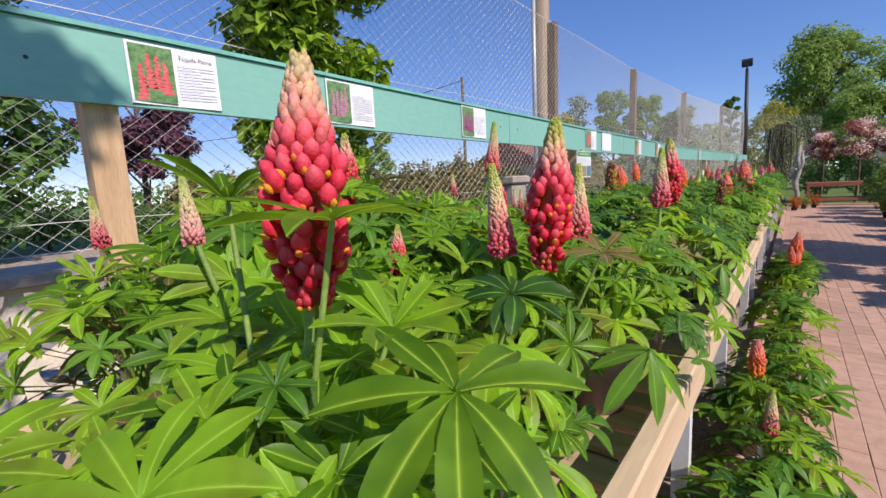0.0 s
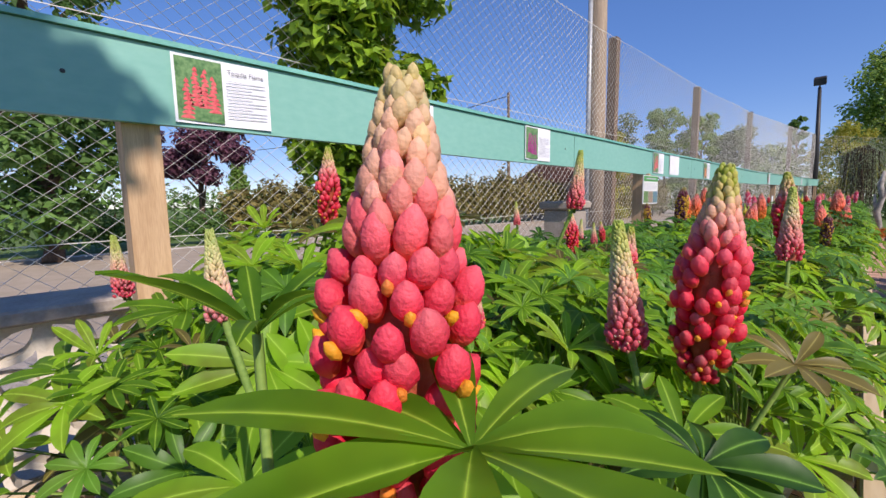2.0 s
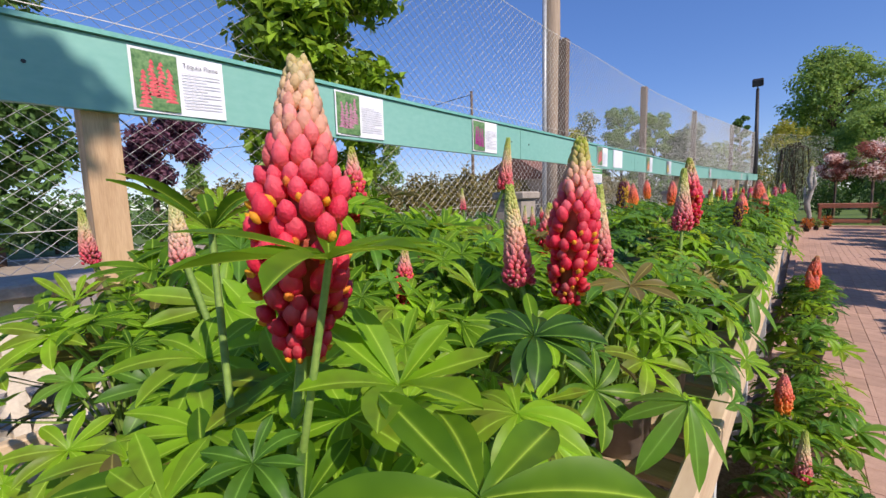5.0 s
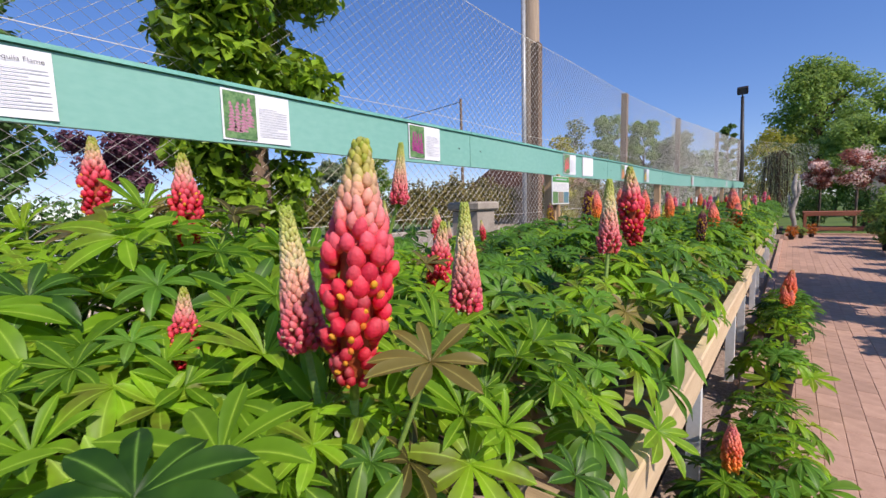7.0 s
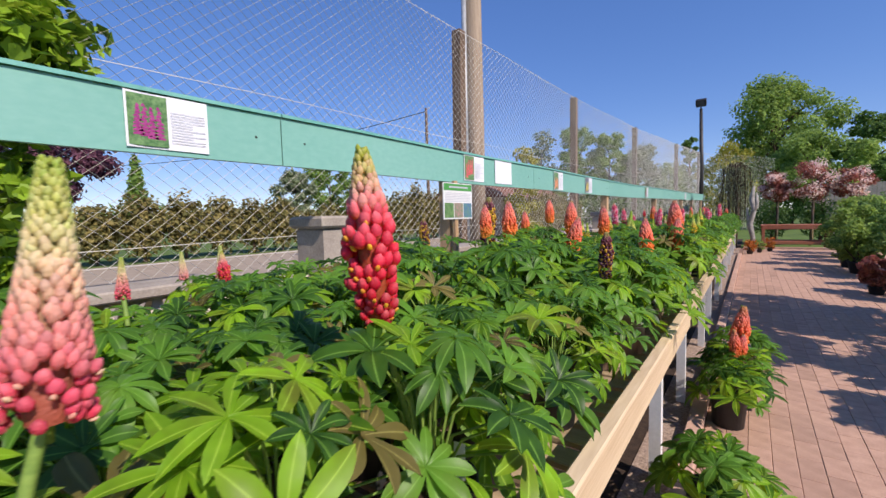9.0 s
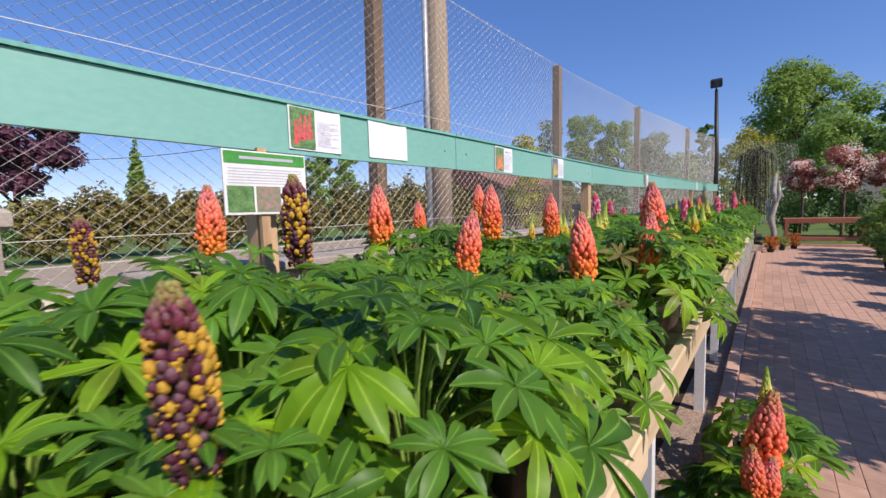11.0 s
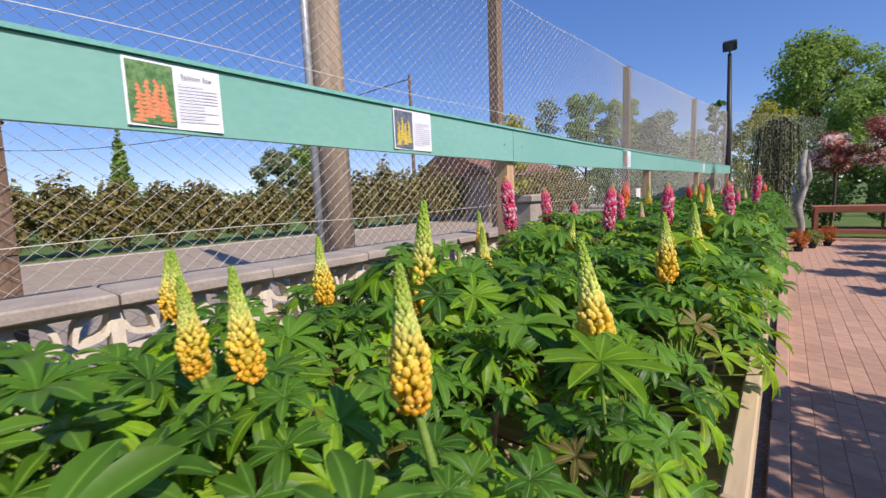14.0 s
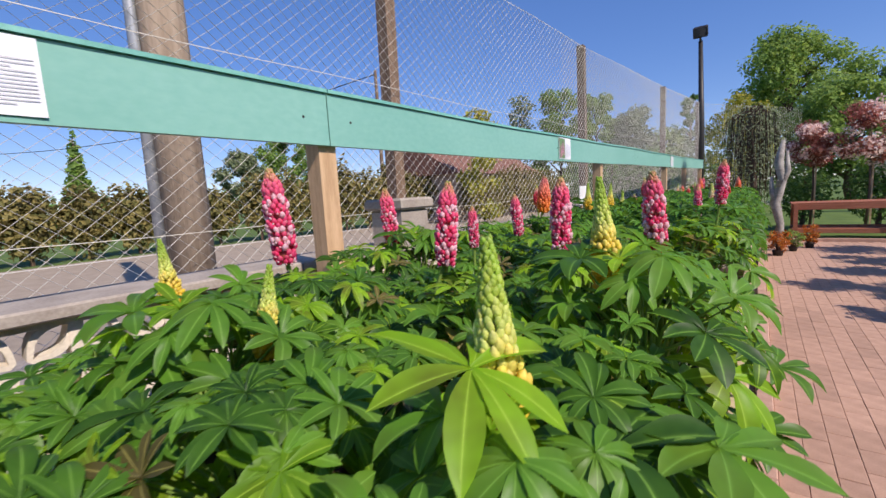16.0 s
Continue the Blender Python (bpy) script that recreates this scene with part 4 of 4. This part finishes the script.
for x, y, z, size, kind in (
        (-0.22, 0.34, 0.97, 1.0, 0), (-0.31, 0.25, 1.0, 0.95, 6), (-0.38, 0.34, 0.98, 1.0, 11), (-0.27, 0.13, 0.97, 1.0, 1), (-0.1, 0.4, 0.97, 0.95, 8), (-0.44, 0.2, 1.02, 1.0, 0),
        (-0.31, 0.43, 1.0, 0.95, 1), (-0.2, 0.26, 0.9, 0.95, 6), (-0.3, 0.33, 0.88, 1.0, 11), (-0.12, 0.14, 0.92, 0.9, 0), (-0.08, 0.3, 0.9, 0.9, 4), (-0.4, 0.1, 0.95, 1.0, 8)):
    broad_leaf(x, y, z, -0.5 + hr.uniform(-0.8, 0.8), hr.uniform(0.1, 0.45), size, kind)
for x, y, z, size, kind in (
        (-0.007, 0.198, 1.03, 1.22, 11), (-0.15, 0.012, 0.985, 1.1, 0), (-0.168, 0.208, 1.168, 1.15, 1), (-0.159, 0.273, 1.034, 1.0, 6), (0.02, 0.7, 0.9, 0.95, 10),
        (-0.144, 0.522, 1.02, 0.95, 2), (-0.345, 0.184, 1.19, 0.8, 4), (-0.183, 0.6, 1.0, 1.1, 1), (-0.103, 0.823, 1.044, 0.85, 7), (-0.014, 1.133, 0.84, 0.9, 5)):
    broad_leaf(x, y, z, -0.65 + hr.uniform(-0.35, 0.35), hr.uniform(0.25, 0.5) if z < 1.1 else 0.05, size, kind)
for x, y, z, size, kind in (
        (0.03, 1.573, 0.9, 0.95, 10), (-0.13, 2.697, 0.986, 1.05, 0), (-0.18, 2.04, 0.99, 1.1, 1), (-0.02, 1.8, 0.98, 1.1, 3), (-0.09, 1.74, 0.95, 0.9, 6),
        (-0.65, 0.36, 0.97, 1.0, 0), (-1.4, 0.34, 1.0, 1.05, 11), (-0.255, 7.913, 1.065, 1.3, 11), (-0.114, 7.972, 0.978, 1.15, 2), (-0.02, 8.03, 0.98, 1.05, 3)):
    broad_leaf(x, y, z, -0.65 + hr.uniform(-0.4, 0.4), hr.uniform(0.2, 0.45), size, kind)
for x, y, z, size, kind in (
        (-0.86, 7.81, 1.0, 1.15, 2), (-0.9, 8.02, 1.0, 1.1, 3), (-0.065, 5.96, 0.98, 1.15, 11), (-0.02, 6.05, 0.95, 1.0, 0), (-0.21, 6.68, 0.98, 1.2, 1),
        (-0.42, 6.8, 0.98, 1.0, 2), (-0.34, 5.17, 0.98, 1.2, 3), (-0.09, 5.367, 0.912, 1.05, 2), (0.035, 5.387, 0.86, 0.95, 0), (-0.08, 4.11, 0.98, 1.4, 11),
        (-0.35, 3.97, 0.98, 1.3, 2), (-0.2, 4.58, 0.98, 1.0, 9), (-0.09, 7.62, 0.97, 1.1, 9), (-0.48, 7.25, 0.98, 1.1, 3), (-0.29, 7.61, 0.98, 1.0, 4)):
    broad_leaf(x, y, z, -0.65 + hr.uniform(-0.4, 0.4), hr.uniform(0.15, 0.45), size, kind)


# ---- trees, shrubs and hedges ----
def leaf_cloud(sh, r, blobs, count, size, flat=0.5):
    """Small bent leaves spread through lobes, denser towards their skins."""
    total = sum(b[3] * b[4] * b[5] for b in blobs)
    for bx, by, bz, rx, ry, rz in blobs:
        for k in range(max(4, int(count * rx * ry * rz / total))):
            d = Vector((r.gauss(0, 1), r.gauss(0, 1), r.gauss(0, 1))).normalized()
            q = r.random() ** 0.4 * (0.78 + 0.3 * noise.noise(d * 2.3 + Vector((bx, by, bz))))
            c = Vector((bx + rx * d.x * q, by + ry * d.y * q, bz + rz * d.z * q))
            nrm = (d * 0.6 + Vector((r.gauss(0, 0.5), r.gauss(0, 0.5), 0.5 + r.gauss(0, 0.4)))).normalized()
            a = nrm.orthogonal().normalized()
            a = Matrix.Rotation(r.uniform(0, 6.28), 3, nrm) @ a
            b = nrm.cross(a)
            z = size * r.uniform(0.6, 1.35)
            sh.add([c - a * z * 0.5, c + b * z * 0.32 + nrm * z * 0.1, c + a * z * 0.55 - nrm * z * 0.1, c - b * z * 0.32 + nrm * z * 0.1], [(0, 1, 2), (0, 2, 3)])


def lobes(r, cx, cy, z0, z1, rad, n, bottom=0.5):
    """Random lobes filling an egg-shaped crown."""
    out = []
    for k in range(n):
        u = (k + r.random()) / n
        w = rad * math.sin(math.pi * (0.12 + 0.8 * u)) ** 0.7
        a = k * 2.4 + r.uniform(-0.5, 0.5)
        q = w * r.uniform(0.35, 0.85)
        s_ = rad * (r.uniform(0.36, 0.6) if rad < 2.2 else r.uniform(0.24, 0.42))
        out.append((cx + q * math.cos(a), cy + q * math.sin(a), z0 + (z1 - z0) * u, s_, s_, s_ * 0.75))
    return out


def tree(x, y, z0, z1, rad, leaves, count, size, label, name="tree", category="tree", seed=1, n=16, trunk=0.12, bark=BARK):
    r = random.Random(seed)
    tr = thing(name, T((x, y, 0)), label, category)
    bl = lobes(r, 0, 0, z0 + rad * 0.2, z1 - rad * 0.25, rad, n)
    wood = Shape()
    top = z0 + (z1 - z0) * 0.75
    wood.tube([(0, 0, -0.05), (r.uniform(-.1, .1) * rad, r.uniform(-.1, .1) * rad, z0 * 0.6), (0, 0, top)], [trunk, trunk * 0.8, trunk * 0.25], 10)
    for b in bl[:: 2]:
        zf = max(z0 * 0.7, b[2] - rad * 0.5)
        wood.tube([(0, 0, zf), (b[0] * 0.5, b[1] * 0.5, (zf + b[2]) / 2), b[:3]], [trunk * 0.4, trunk * 0.25, trunk * 0.08], 6)
    part("trunk", wood.mesh("trunk", bark, True), tr)
    sh = Shape()
    leaf_cloud(sh, r, bl, count, size)
    tagged(part("crown", sh.mesh("crown", leaves, False, True), tr), kind="stuff")
    return tr


def bush(x, y, h, rad, leaves, count, size, label, name="shrub", category="shrub", seed=1, z=0.0, pot=True):
    r = random.Random(seed)
    bu = thing(name, T((x, y, z)), label, category)
    base = 0.0
    if pot:
        s_ = Shape()
        s_.lathe([(rad * 0.3, 0), (rad * 0.4, h * 0.2), (rad * 0.43, h * 0.2), (rad * 0.43, h * 0.22), (rad * 0.38, h * 0.22), (rad * 0.36, h * 0.18)], 16)
        part("pot", s_.mesh("pot", BLACKPOT, True), bu)
        base = h * 0.18
    st = Shape()
    bl = lobes(r, 0, 0, base + h * 0.08, h * 0.92, rad, 10)
    for b in bl:
        st.tube([(0, 0, base * 0.8), (b[0] * 0.5, b[1] * 0.5, (base + b[2]) / 2), b[:3]], [0.012, 0.009, 0.004], 4)
    tagged(part("stem", st.mesh("stem", BARK), bu), kind="stuff")
    sh = Shape()
    leaf_cloud(sh, r, bl, count, size)
    tagged(part("crown", sh.mesh("crown", leaves, False, True), bu), kind="stuff")
    return bu


def hedge(x0, y0, x1, y1, h, depth, leaves, count, size, label, seed=1):
    r = random.Random(seed)
    he = thing("hedge", Matrix(), label, "hedge")
    n = max(3, int(math.hypot(x1 - x0, y1 - y0) / 1.3))
    bl = []
    for k in range(n):
        u = (k + 0.5) / n
        hh = h * r.uniform(0.85, 1.12)
        bl.append((x0 + (x1 - x0) * u, y0 + (y1 - y0) * u, hh * 0.5, depth, 1.0, hh * 0.55))
    core = Shape()
    for b in bl:
        core.tube([(b[0], b[1], -0.03), (b[0] + 0.1, b[1], b[2]), (b[0], b[1] + 0.2, b[2] * 1.7)], [0.06, 0.04, 0.01], 5)
    tagged(part("stem", core.mesh("stem", BARK), he), kind="stuff")
    sh = Shape()
    leaf_cloud(sh, r, bl, count, size)
    tagged(part("foliage", sh.mesh("foliage", leaves, False, True), he), kind="stuff")


# ivy-clad post in the fence line
ivy = thing("ivy_column", T((-2.72, 1.93, 0)), "old post thickly clad in glossy sunlit ivy", "ivy")
p = Shape()
p.tube([(0, 0, 0), (0, 0, 4.6)], [0.12, 0.1], 10)
part("post", p.mesh("ivy_post", OLDWOOD), ivy)
r_ = random.Random(4)
bl = []
for k in range(26):
    z = 0.5 + 4.1 * k / 25
    w = 0.3 + 0.3 * min(1, max(0, (z - 1.2) / 0.9))
    for j in range(3):
        a = r_.uniform(0, 6.28)
        bl.append((w * 0.55 * math.cos(a), w * 0.75 * math.sin(a), z, w * 0.55, w * 0.62, 0.22))
sh = Shape()
leaf_cloud(sh, r_, bl, 21000, 0.095)
tagged(part("leaves", sh.mesh("ivy_leaves", IVY, False, True), ivy), kind="stuff")

tree(2.9, 75.0, 2.5, 19.6, 7.2, TREE_A, 26000, 0.4, "tall broadleaf tree with a loose green crown", seed=2, n=60, trunk=0.5)
tree(12.2, 75.0, 2.0, 13.2, 4.4, TREE_B, 9000, 0.42, "dark green tree behind the nursery", seed=3, n=26, trunk=0.35)
tree(-0.9, 31.7, 1.0, 5.3, 1.5, TREE_Y, 4200, 0.15, "golden-leaved small tree behind the fence", seed=4, n=16)
tree(3.6, 36.0, 1.0, 6.3, 3.0, TREE_A, 9000, 0.2, "broad green tree behind the shrubs", seed=14, n=24, trunk=0.2)
for x, z1, rad, leaves, sd, words in ((-12.4, 9.3, 2.7, TREE_A, 5, "broad rounded green tree across the road"), (-9.7, 8.3, 2.3, TREE_A, 6, "green tree with an uneven crown across the road"),
                                      (-15.9, 9.4, 1.9, TREE_S, 16, "thin grey-green birch across the road"), (-7.4, 6.8, 2.0, TREE_S, 7, "grey-green bushy tree beyond the fence"),
                                      (-5.0, 5.4, 1.8, TREE_A, 17, "low green tree beyond the fence"), (-3.7, 7.0, 0.7, TREE_B, 18, "narrow dark green tree beyond the fence")):
    tree(x, 40.0, 0.2, z1, rad, leaves, 3000 if rad < 2 else 8000, 0.24, words, seed=sd, n=30, trunk=0.16)
bush(-10.3, 24.6, 5.2, 1.4, TREE_Y, 2200, 0.2, "golden conifer bush across the road", seed=8, pot=False)
tree(-14.0, 0.6, 0.5, 9.0, 2.1, TREE_B, 7000, 0.24, "dark green spruce tree across the road", seed=9, n=24, trunk=0.25)
tree(-16.0, -3.4, 0.5, 8.0, 2.4, TREE_B, 5000, 0.26, "dark green spruce tree across the road", seed=19, n=20, trunk=0.25)
tree(-21.7, 6.2, 1.9, 8.3, 2.9, TREE_P, 13000, 0.2, "purple-leaved plum tree across the road", seed=10, n=18, trunk=0.16)
tree(-37.0, 32.0, 0.4, 9.6, 3.4, TREE_A, 9000, 0.3, "bright green rounded tree in the hedge line", seed=12, n=30)
tree(-37.0, 27.6, 0.2, 6.8, 2.6, TREE_S, 6000, 0.3, "brownish shrub in the hedge line", "shrub", "shrub", 13, 24)
cy = thing("cypress", T((-58.5, 21.0, 0)), "narrow pointed cypress far away", "tree")
p = Shape()
p.tube([(0, 0, 0), (0, 0, 10)], [0.25, 0.05], 8)
part("trunk", p.mesh("trunk", BARK), cy)
sh = Shape()
leaf_cloud(sh, random.Random(15), [(0, 0, 1 + 9.2 * k / 11, 2.3 * (1 - k / 12.5), 2.3 * (1 - k / 12.5), 0.9) for k in range(12)], 2600, 0.55)
tagged(part("crown", sh.mesh("crown", TREE_A, False, True), cy), kind="stuff")
hedge(-16.8, -12, -16.6, 5.4, 1.3, 0.8, TREE_B, 16000, 0.11, "low clipped green hedge along the road", 31)
hedge(-16.8, 5.4, -16.6, 16, 2.25, 0.9, HEDGE, 16000, 0.17, "rough brown-green hedge along the road", 36)
hedge(-16.0, 16, -13.2, 34, 3.2, 1.0, HEDGE, 20000, 0.2, "rough brown-green hedge along the road", 32)
hedge(-11.9, 25.5, -11.2, 36, 3.0, 0.9, HEDGE, 9000, 0.17, "rough brown hedge in front of the house", 37)
hedge(-60, -40, -48, 70, 4.2, 2.5, TREE_B, 6000, 0.6, "far line of dark trees on the horizon", 33)
hedge(-9, 33, 3, 36, 3.6, 1.4, TREE_B, 5000, 0.25, "dark green hedge behind the fence", 34)
hedge(0.2, 21.6, 7.0, 21.2, 1.75, 0.8, TREE_B, 9000, 0.09, "dense green stock shrubs behind the timber bench", 35)

# house across the road
house = thing("house", T((-14.5, 30.5, 0)), "low brown-roofed house across the road", "house")
part("wall", box_mesh("house_wall", BRICKWALL, -3, 2, -5, 5, 0, 2.5), house)
s = Shape()
s.add([(-3.4, -5.4, 2.45), (2.4, -5.4, 2.45), (2.4, 5.4, 2.45), (-3.4, 5.4, 2.45), (-0.5, -5.4, 4.2), (-0.5, 5.4, 4.2)],
      [(0, 1, 4), (2, 3, 5), (1, 2, 5, 4), (3, 0, 4, 5), (3, 2, 1, 0)])
part("roof", s.mesh("roof", ROOF), house)
for yy in (-3, 0, 3):
    wi = part("window", box_mesh("window_frame", WHITE, 2.0, 2.06, yy - 0.6, yy + 0.6, 0.9, 2.0), house)
    part("pane", box_mesh("pane", GLASSDARK, 2.062, 2.07, yy - 0.52, yy + 0.52, 0.98, 1.92), wi)

# ---- end of the path ----
lamp = thing("floodlight_pole", T((-1.56, 23.95, 0)), "tall dark wooden pole with a floodlight on top", "floodlight")
p = Shape()
p.tube([(0, 0, 0), (0.0, 0, 3), (-0.06, 0, 5.75)], [0.11, 0.09, 0.06], 10)
part("pole", p.mesh("pole", DARKMETAL, True), lamp)
p = Shape()
p.tube([(-0.06, 0.15, 0), (-0.04, 0.14, 2.9)], [0.14, 0.12], 10)
part("stub_pole", p.mesh("stub_pole", OLDWOOD, True), lamp, None, "shorter weathered timber pole")
p = Shape()
p.tube([(-0.06, 0, 5.7), (-0.06, -0.1, 5.82)], 0.03, 6)
part("bracket", p.mesh("bracket", DARKMETAL), lamp)
p = Shape()
p.box(-0.2, 0.2, -0.1, 0.1, -0.16, 0.16, 0.03, T((-0.05, -0.15, 5.98)) @ Matrix.Rotation(0.5, 4, "X"))
head_ = part("lamp_head", p.mesh("lamp_head", DARKMETAL), lamp)
p = Shape()
p.box(-0.16, 0.16, -0.112, -0.102, -0.12, 0.12, 0.0, T((-0.05, -0.15, 5.98)) @ Matrix.Rotation(0.5, 4, "X"))
part("glass", p.mesh("lamp_glass", GLASSDARK), head_, None, "dark front glass")

tb = thing("timber_bench", T((0.55, 18.75, 0)), "reddish-brown slatted timber sales bench with a low shelf", "bench")
for k in range(7):
    part("top_slat", box_mesh("top_slat", BENCHWOOD, 0, 3.4, 0.12 * k, 0.12 * k + 0.105, 0.70, 0.735, 0.004), tb)
    part("shelf_slat", box_mesh("shelf_slat", BENCHWOOD, 0.02, 3.38, 0.12 * k, 0.12 * k + 0.105, 0.2, 0.23, 0.004), tb)
part("front_rail", box_mesh("front_rail", BENCHWOOD, 0, 3.4, -0.03, -0.003, 0.6, 0.70, 0.004), tb)
part("lower_rail", box_mesh("lower_rail", BENCHWOOD, 0, 3.4, -0.03, -0.003, 0.13, 0.22, 0.004), tb)
for x in (0.03, 1.62, 3.3):
    for yy in (-0.105, 0.86):
        part("leg", box_mesh("bench_leg", BENCHWOOD, x, x + 0.07, yy, yy + 0.07, 0, 0.73, 0.004), tb)

weep = thing("weeping_tree", T((-0.15, 18.9, 0)), "grey-green weeping tree with trailing branches", "tree")
p = Shape()
p.tube([(0, 0, 0), (0.05, 0, 1.2), (-0.05, 0, 2.4), (0.02, 0, 2.8)], [0.07, 0.06, 0.05, 0.03], 8)
part("trunk", p.mesh("trunk", BARK, True), weep)
sh, tw = Shape(), Shape()
r_ = random.Random(8)
for k in range(150):
    a = r_.uniform(0, 6.28)
    q = r_.uniform(0.15, 0.6)
    z0 = 2.95 - q * 0.7
    z1 = r_.uniform(0.6, 1.8)
    pts = [(q * 0.3 * math.cos(a), q * 0.3 * math.sin(a), 2.7), (q * 0.8 * math.cos(a), q * 0.8 * math.sin(a), z0), (q * math.cos(a), q * math.sin(a), z1)]
    tw.tube(pts, 0.006, 3, False)
    for j in range(26):
        u = j / 25
        z = z0 + (z1 - z0) * u
        c = Vector((q * math.cos(a) + r_.gauss(0, 0.03), q * math.sin(a) + r_.gauss(0, 0.03), z))
        d = Vector((r_.gauss(0, 1), r_.gauss(0, 1), -0.8)).normalized() * 0.05
        e = d.orthogonal().normalized() * 0.014
        sh.add([c, c + d * 0.5 + e, c + d, c + d * 0.5 - e], [(0, 1, 2, 3)])
tagged(part("twig", tw.mesh("twig", BARK), weep), kind="stuff")
tagged(part("leaves", sh.mesh("leaves", TREE_S, False, True), weep), kind="stuff")

drift = thing("pale_tree_stump", T((0.3, 17.6, 0)), "pale bleached gnarled trunk standing at the bench end", "tree trunk")
p = Shape()
p.tube([(0, 0, 0), (0.04, 0.02, 0.4), (-0.05, 0, 0.8), (0.05, 0, 1.2), (-0.02, 0, 1.55), (0.04, 0, 1.95)], [0.09, 0.06, 0.085, 0.06, 0.075, 0.03], 10)
p.tube([(0.0, 0, 1.1), (0.12, 0, 1.4), (0.1, 0.03, 1.75)], [0.07, 0.05, 0.02], 8)
p.tube([(0.0, 0, 0.7), (-0.1, 0.02, 1.0), (-0.12, 0, 1.3)], [0.06, 0.045, 0.02], 8)
part("trunk", p.mesh("trunk", PALEBARK, True), drift)

for x, y, z0, z1, rad, sd in ((0.98, 20.7, 1.5, 2.55, 0.52, 41), (1.92, 20.66, 1.45, 2.85, 0.68, 42), (2.9, 20.9, 1.5, 2.6, 0.6, 43)):
    ph = tree(x, y, z0, z1, rad, TREE_R, 2600, 0.07, "standard photinia with red young leaves and pale blossom", "photinia", "tree", sd, 10, 0.03)
    sh = Shape()
    leaf_cloud(sh, random.Random(sd), lobes(random.Random(sd + 1), 0, 0, z0 + 0.1, z1 - 0.15, rad * 1.05, 9), 1300, 0.065)
    tagged(part("blossom", sh.mesh("blossom", BLOSSOM, False, True), ph, None, "creamy white blossom heads"), kind="stuff")
    part("stake", box_mesh("stake", POSTWOOD, 0.05, 0.08, -0.05, -0.02, 0, z0 + 0.2), ph)

panel = thing("far_fence", T((3.0, 27.6, 0)), "pale grey close-boarded fence far behind the shrubs", "fence")
for k in range(30):
    part("board", box_mesh("fence_board", CONCRETE, 0.15 * k, 0.15 * k + 0.14, 0, 0.02, 0, 2.3), panel)

bush(0.28, 16.3, 0.42, 0.2, MARIGOLD, 500, 0.04, "low pot of orange flowers", "orange_flowers", "flowers", 51)
bush(0.5, 16.9, 0.38, 0.17, TREE_A, 450, 0.035, "small rounded green pot plant", "pot_plant", "plant", 52)
bush(0.75, 17.4, 0.42, 0.18, MARIGOLD, 400, 0.04, "small pot of orange flowers", "orange_flowers", "flowers", 53)
for k, (x, y, h, rad, mt) in enumerate(((1.95, 12.6, 1.05, 0.45, TREE_A), (2.0, 13.7, 1.45, 0.55, TREE_A), (2.35, 14.8, 1.4, 0.55, TREE_B), (2.6, 11.9, 1.1, 0.5, TREE_A), (2.2, 15.9, 1.2, 0.5, TREE_A),
                                       (2.6, 9.7, 1.1, 0.5, TREE_B), (2.35, 8.3, 2.3, 0.7, TREE_A), (2.3, 7.2, 2.3, 0.7, TREE_A), (2.3, 6.1, 2.2, 0.65, TREE_A), (2.5, 5.0, 1.5, 0.5, TREE_A), (2.7, 10.7, 1.05, 0.45, TREE_B), (1.75, 10.1, 0.55, 0.25, TREE_R),
                                       (2.6, 16.9, 1.6, 0.6, TREE_A), (3.3, 13.2, 1.9, 0.7, TREE_B), (2.9, 12.4, 1.4, 0.6, TREE_A))):
    bush(x, y, h, rad, mt, 2400, 0.11 if y < 9 else 0.075, "leafy green nursery shrub in a black pot" if mt is not TREE_R else "small red-leaved pot plant", "nursery_shrub", "shrub", 60 + k)
# Added out of view: its small crown throws leaf shadow on the board's near end.
tree(1.9, -0.82, 4.6, 5.25, 0.42, TREE_A, 620, 0.11, "unseen young broadleaf tree placed to dapple the signboard", seed=80, n=6, trunk=0.04)
# Likewise never in view; stands here to cast shade across the bricks.
tree(4.0, 7.4, 2.2, 4.0, 1.0, TREE_A, 1800, 0.1, "unseen small leafy tree added to shade the path", seed=81, n=12, trunk=0.06)

# the path's bricks beside the benches
for x, y, z in pieces:
    part("brick", paver_mesh, path_ob, T((x, y, z)))
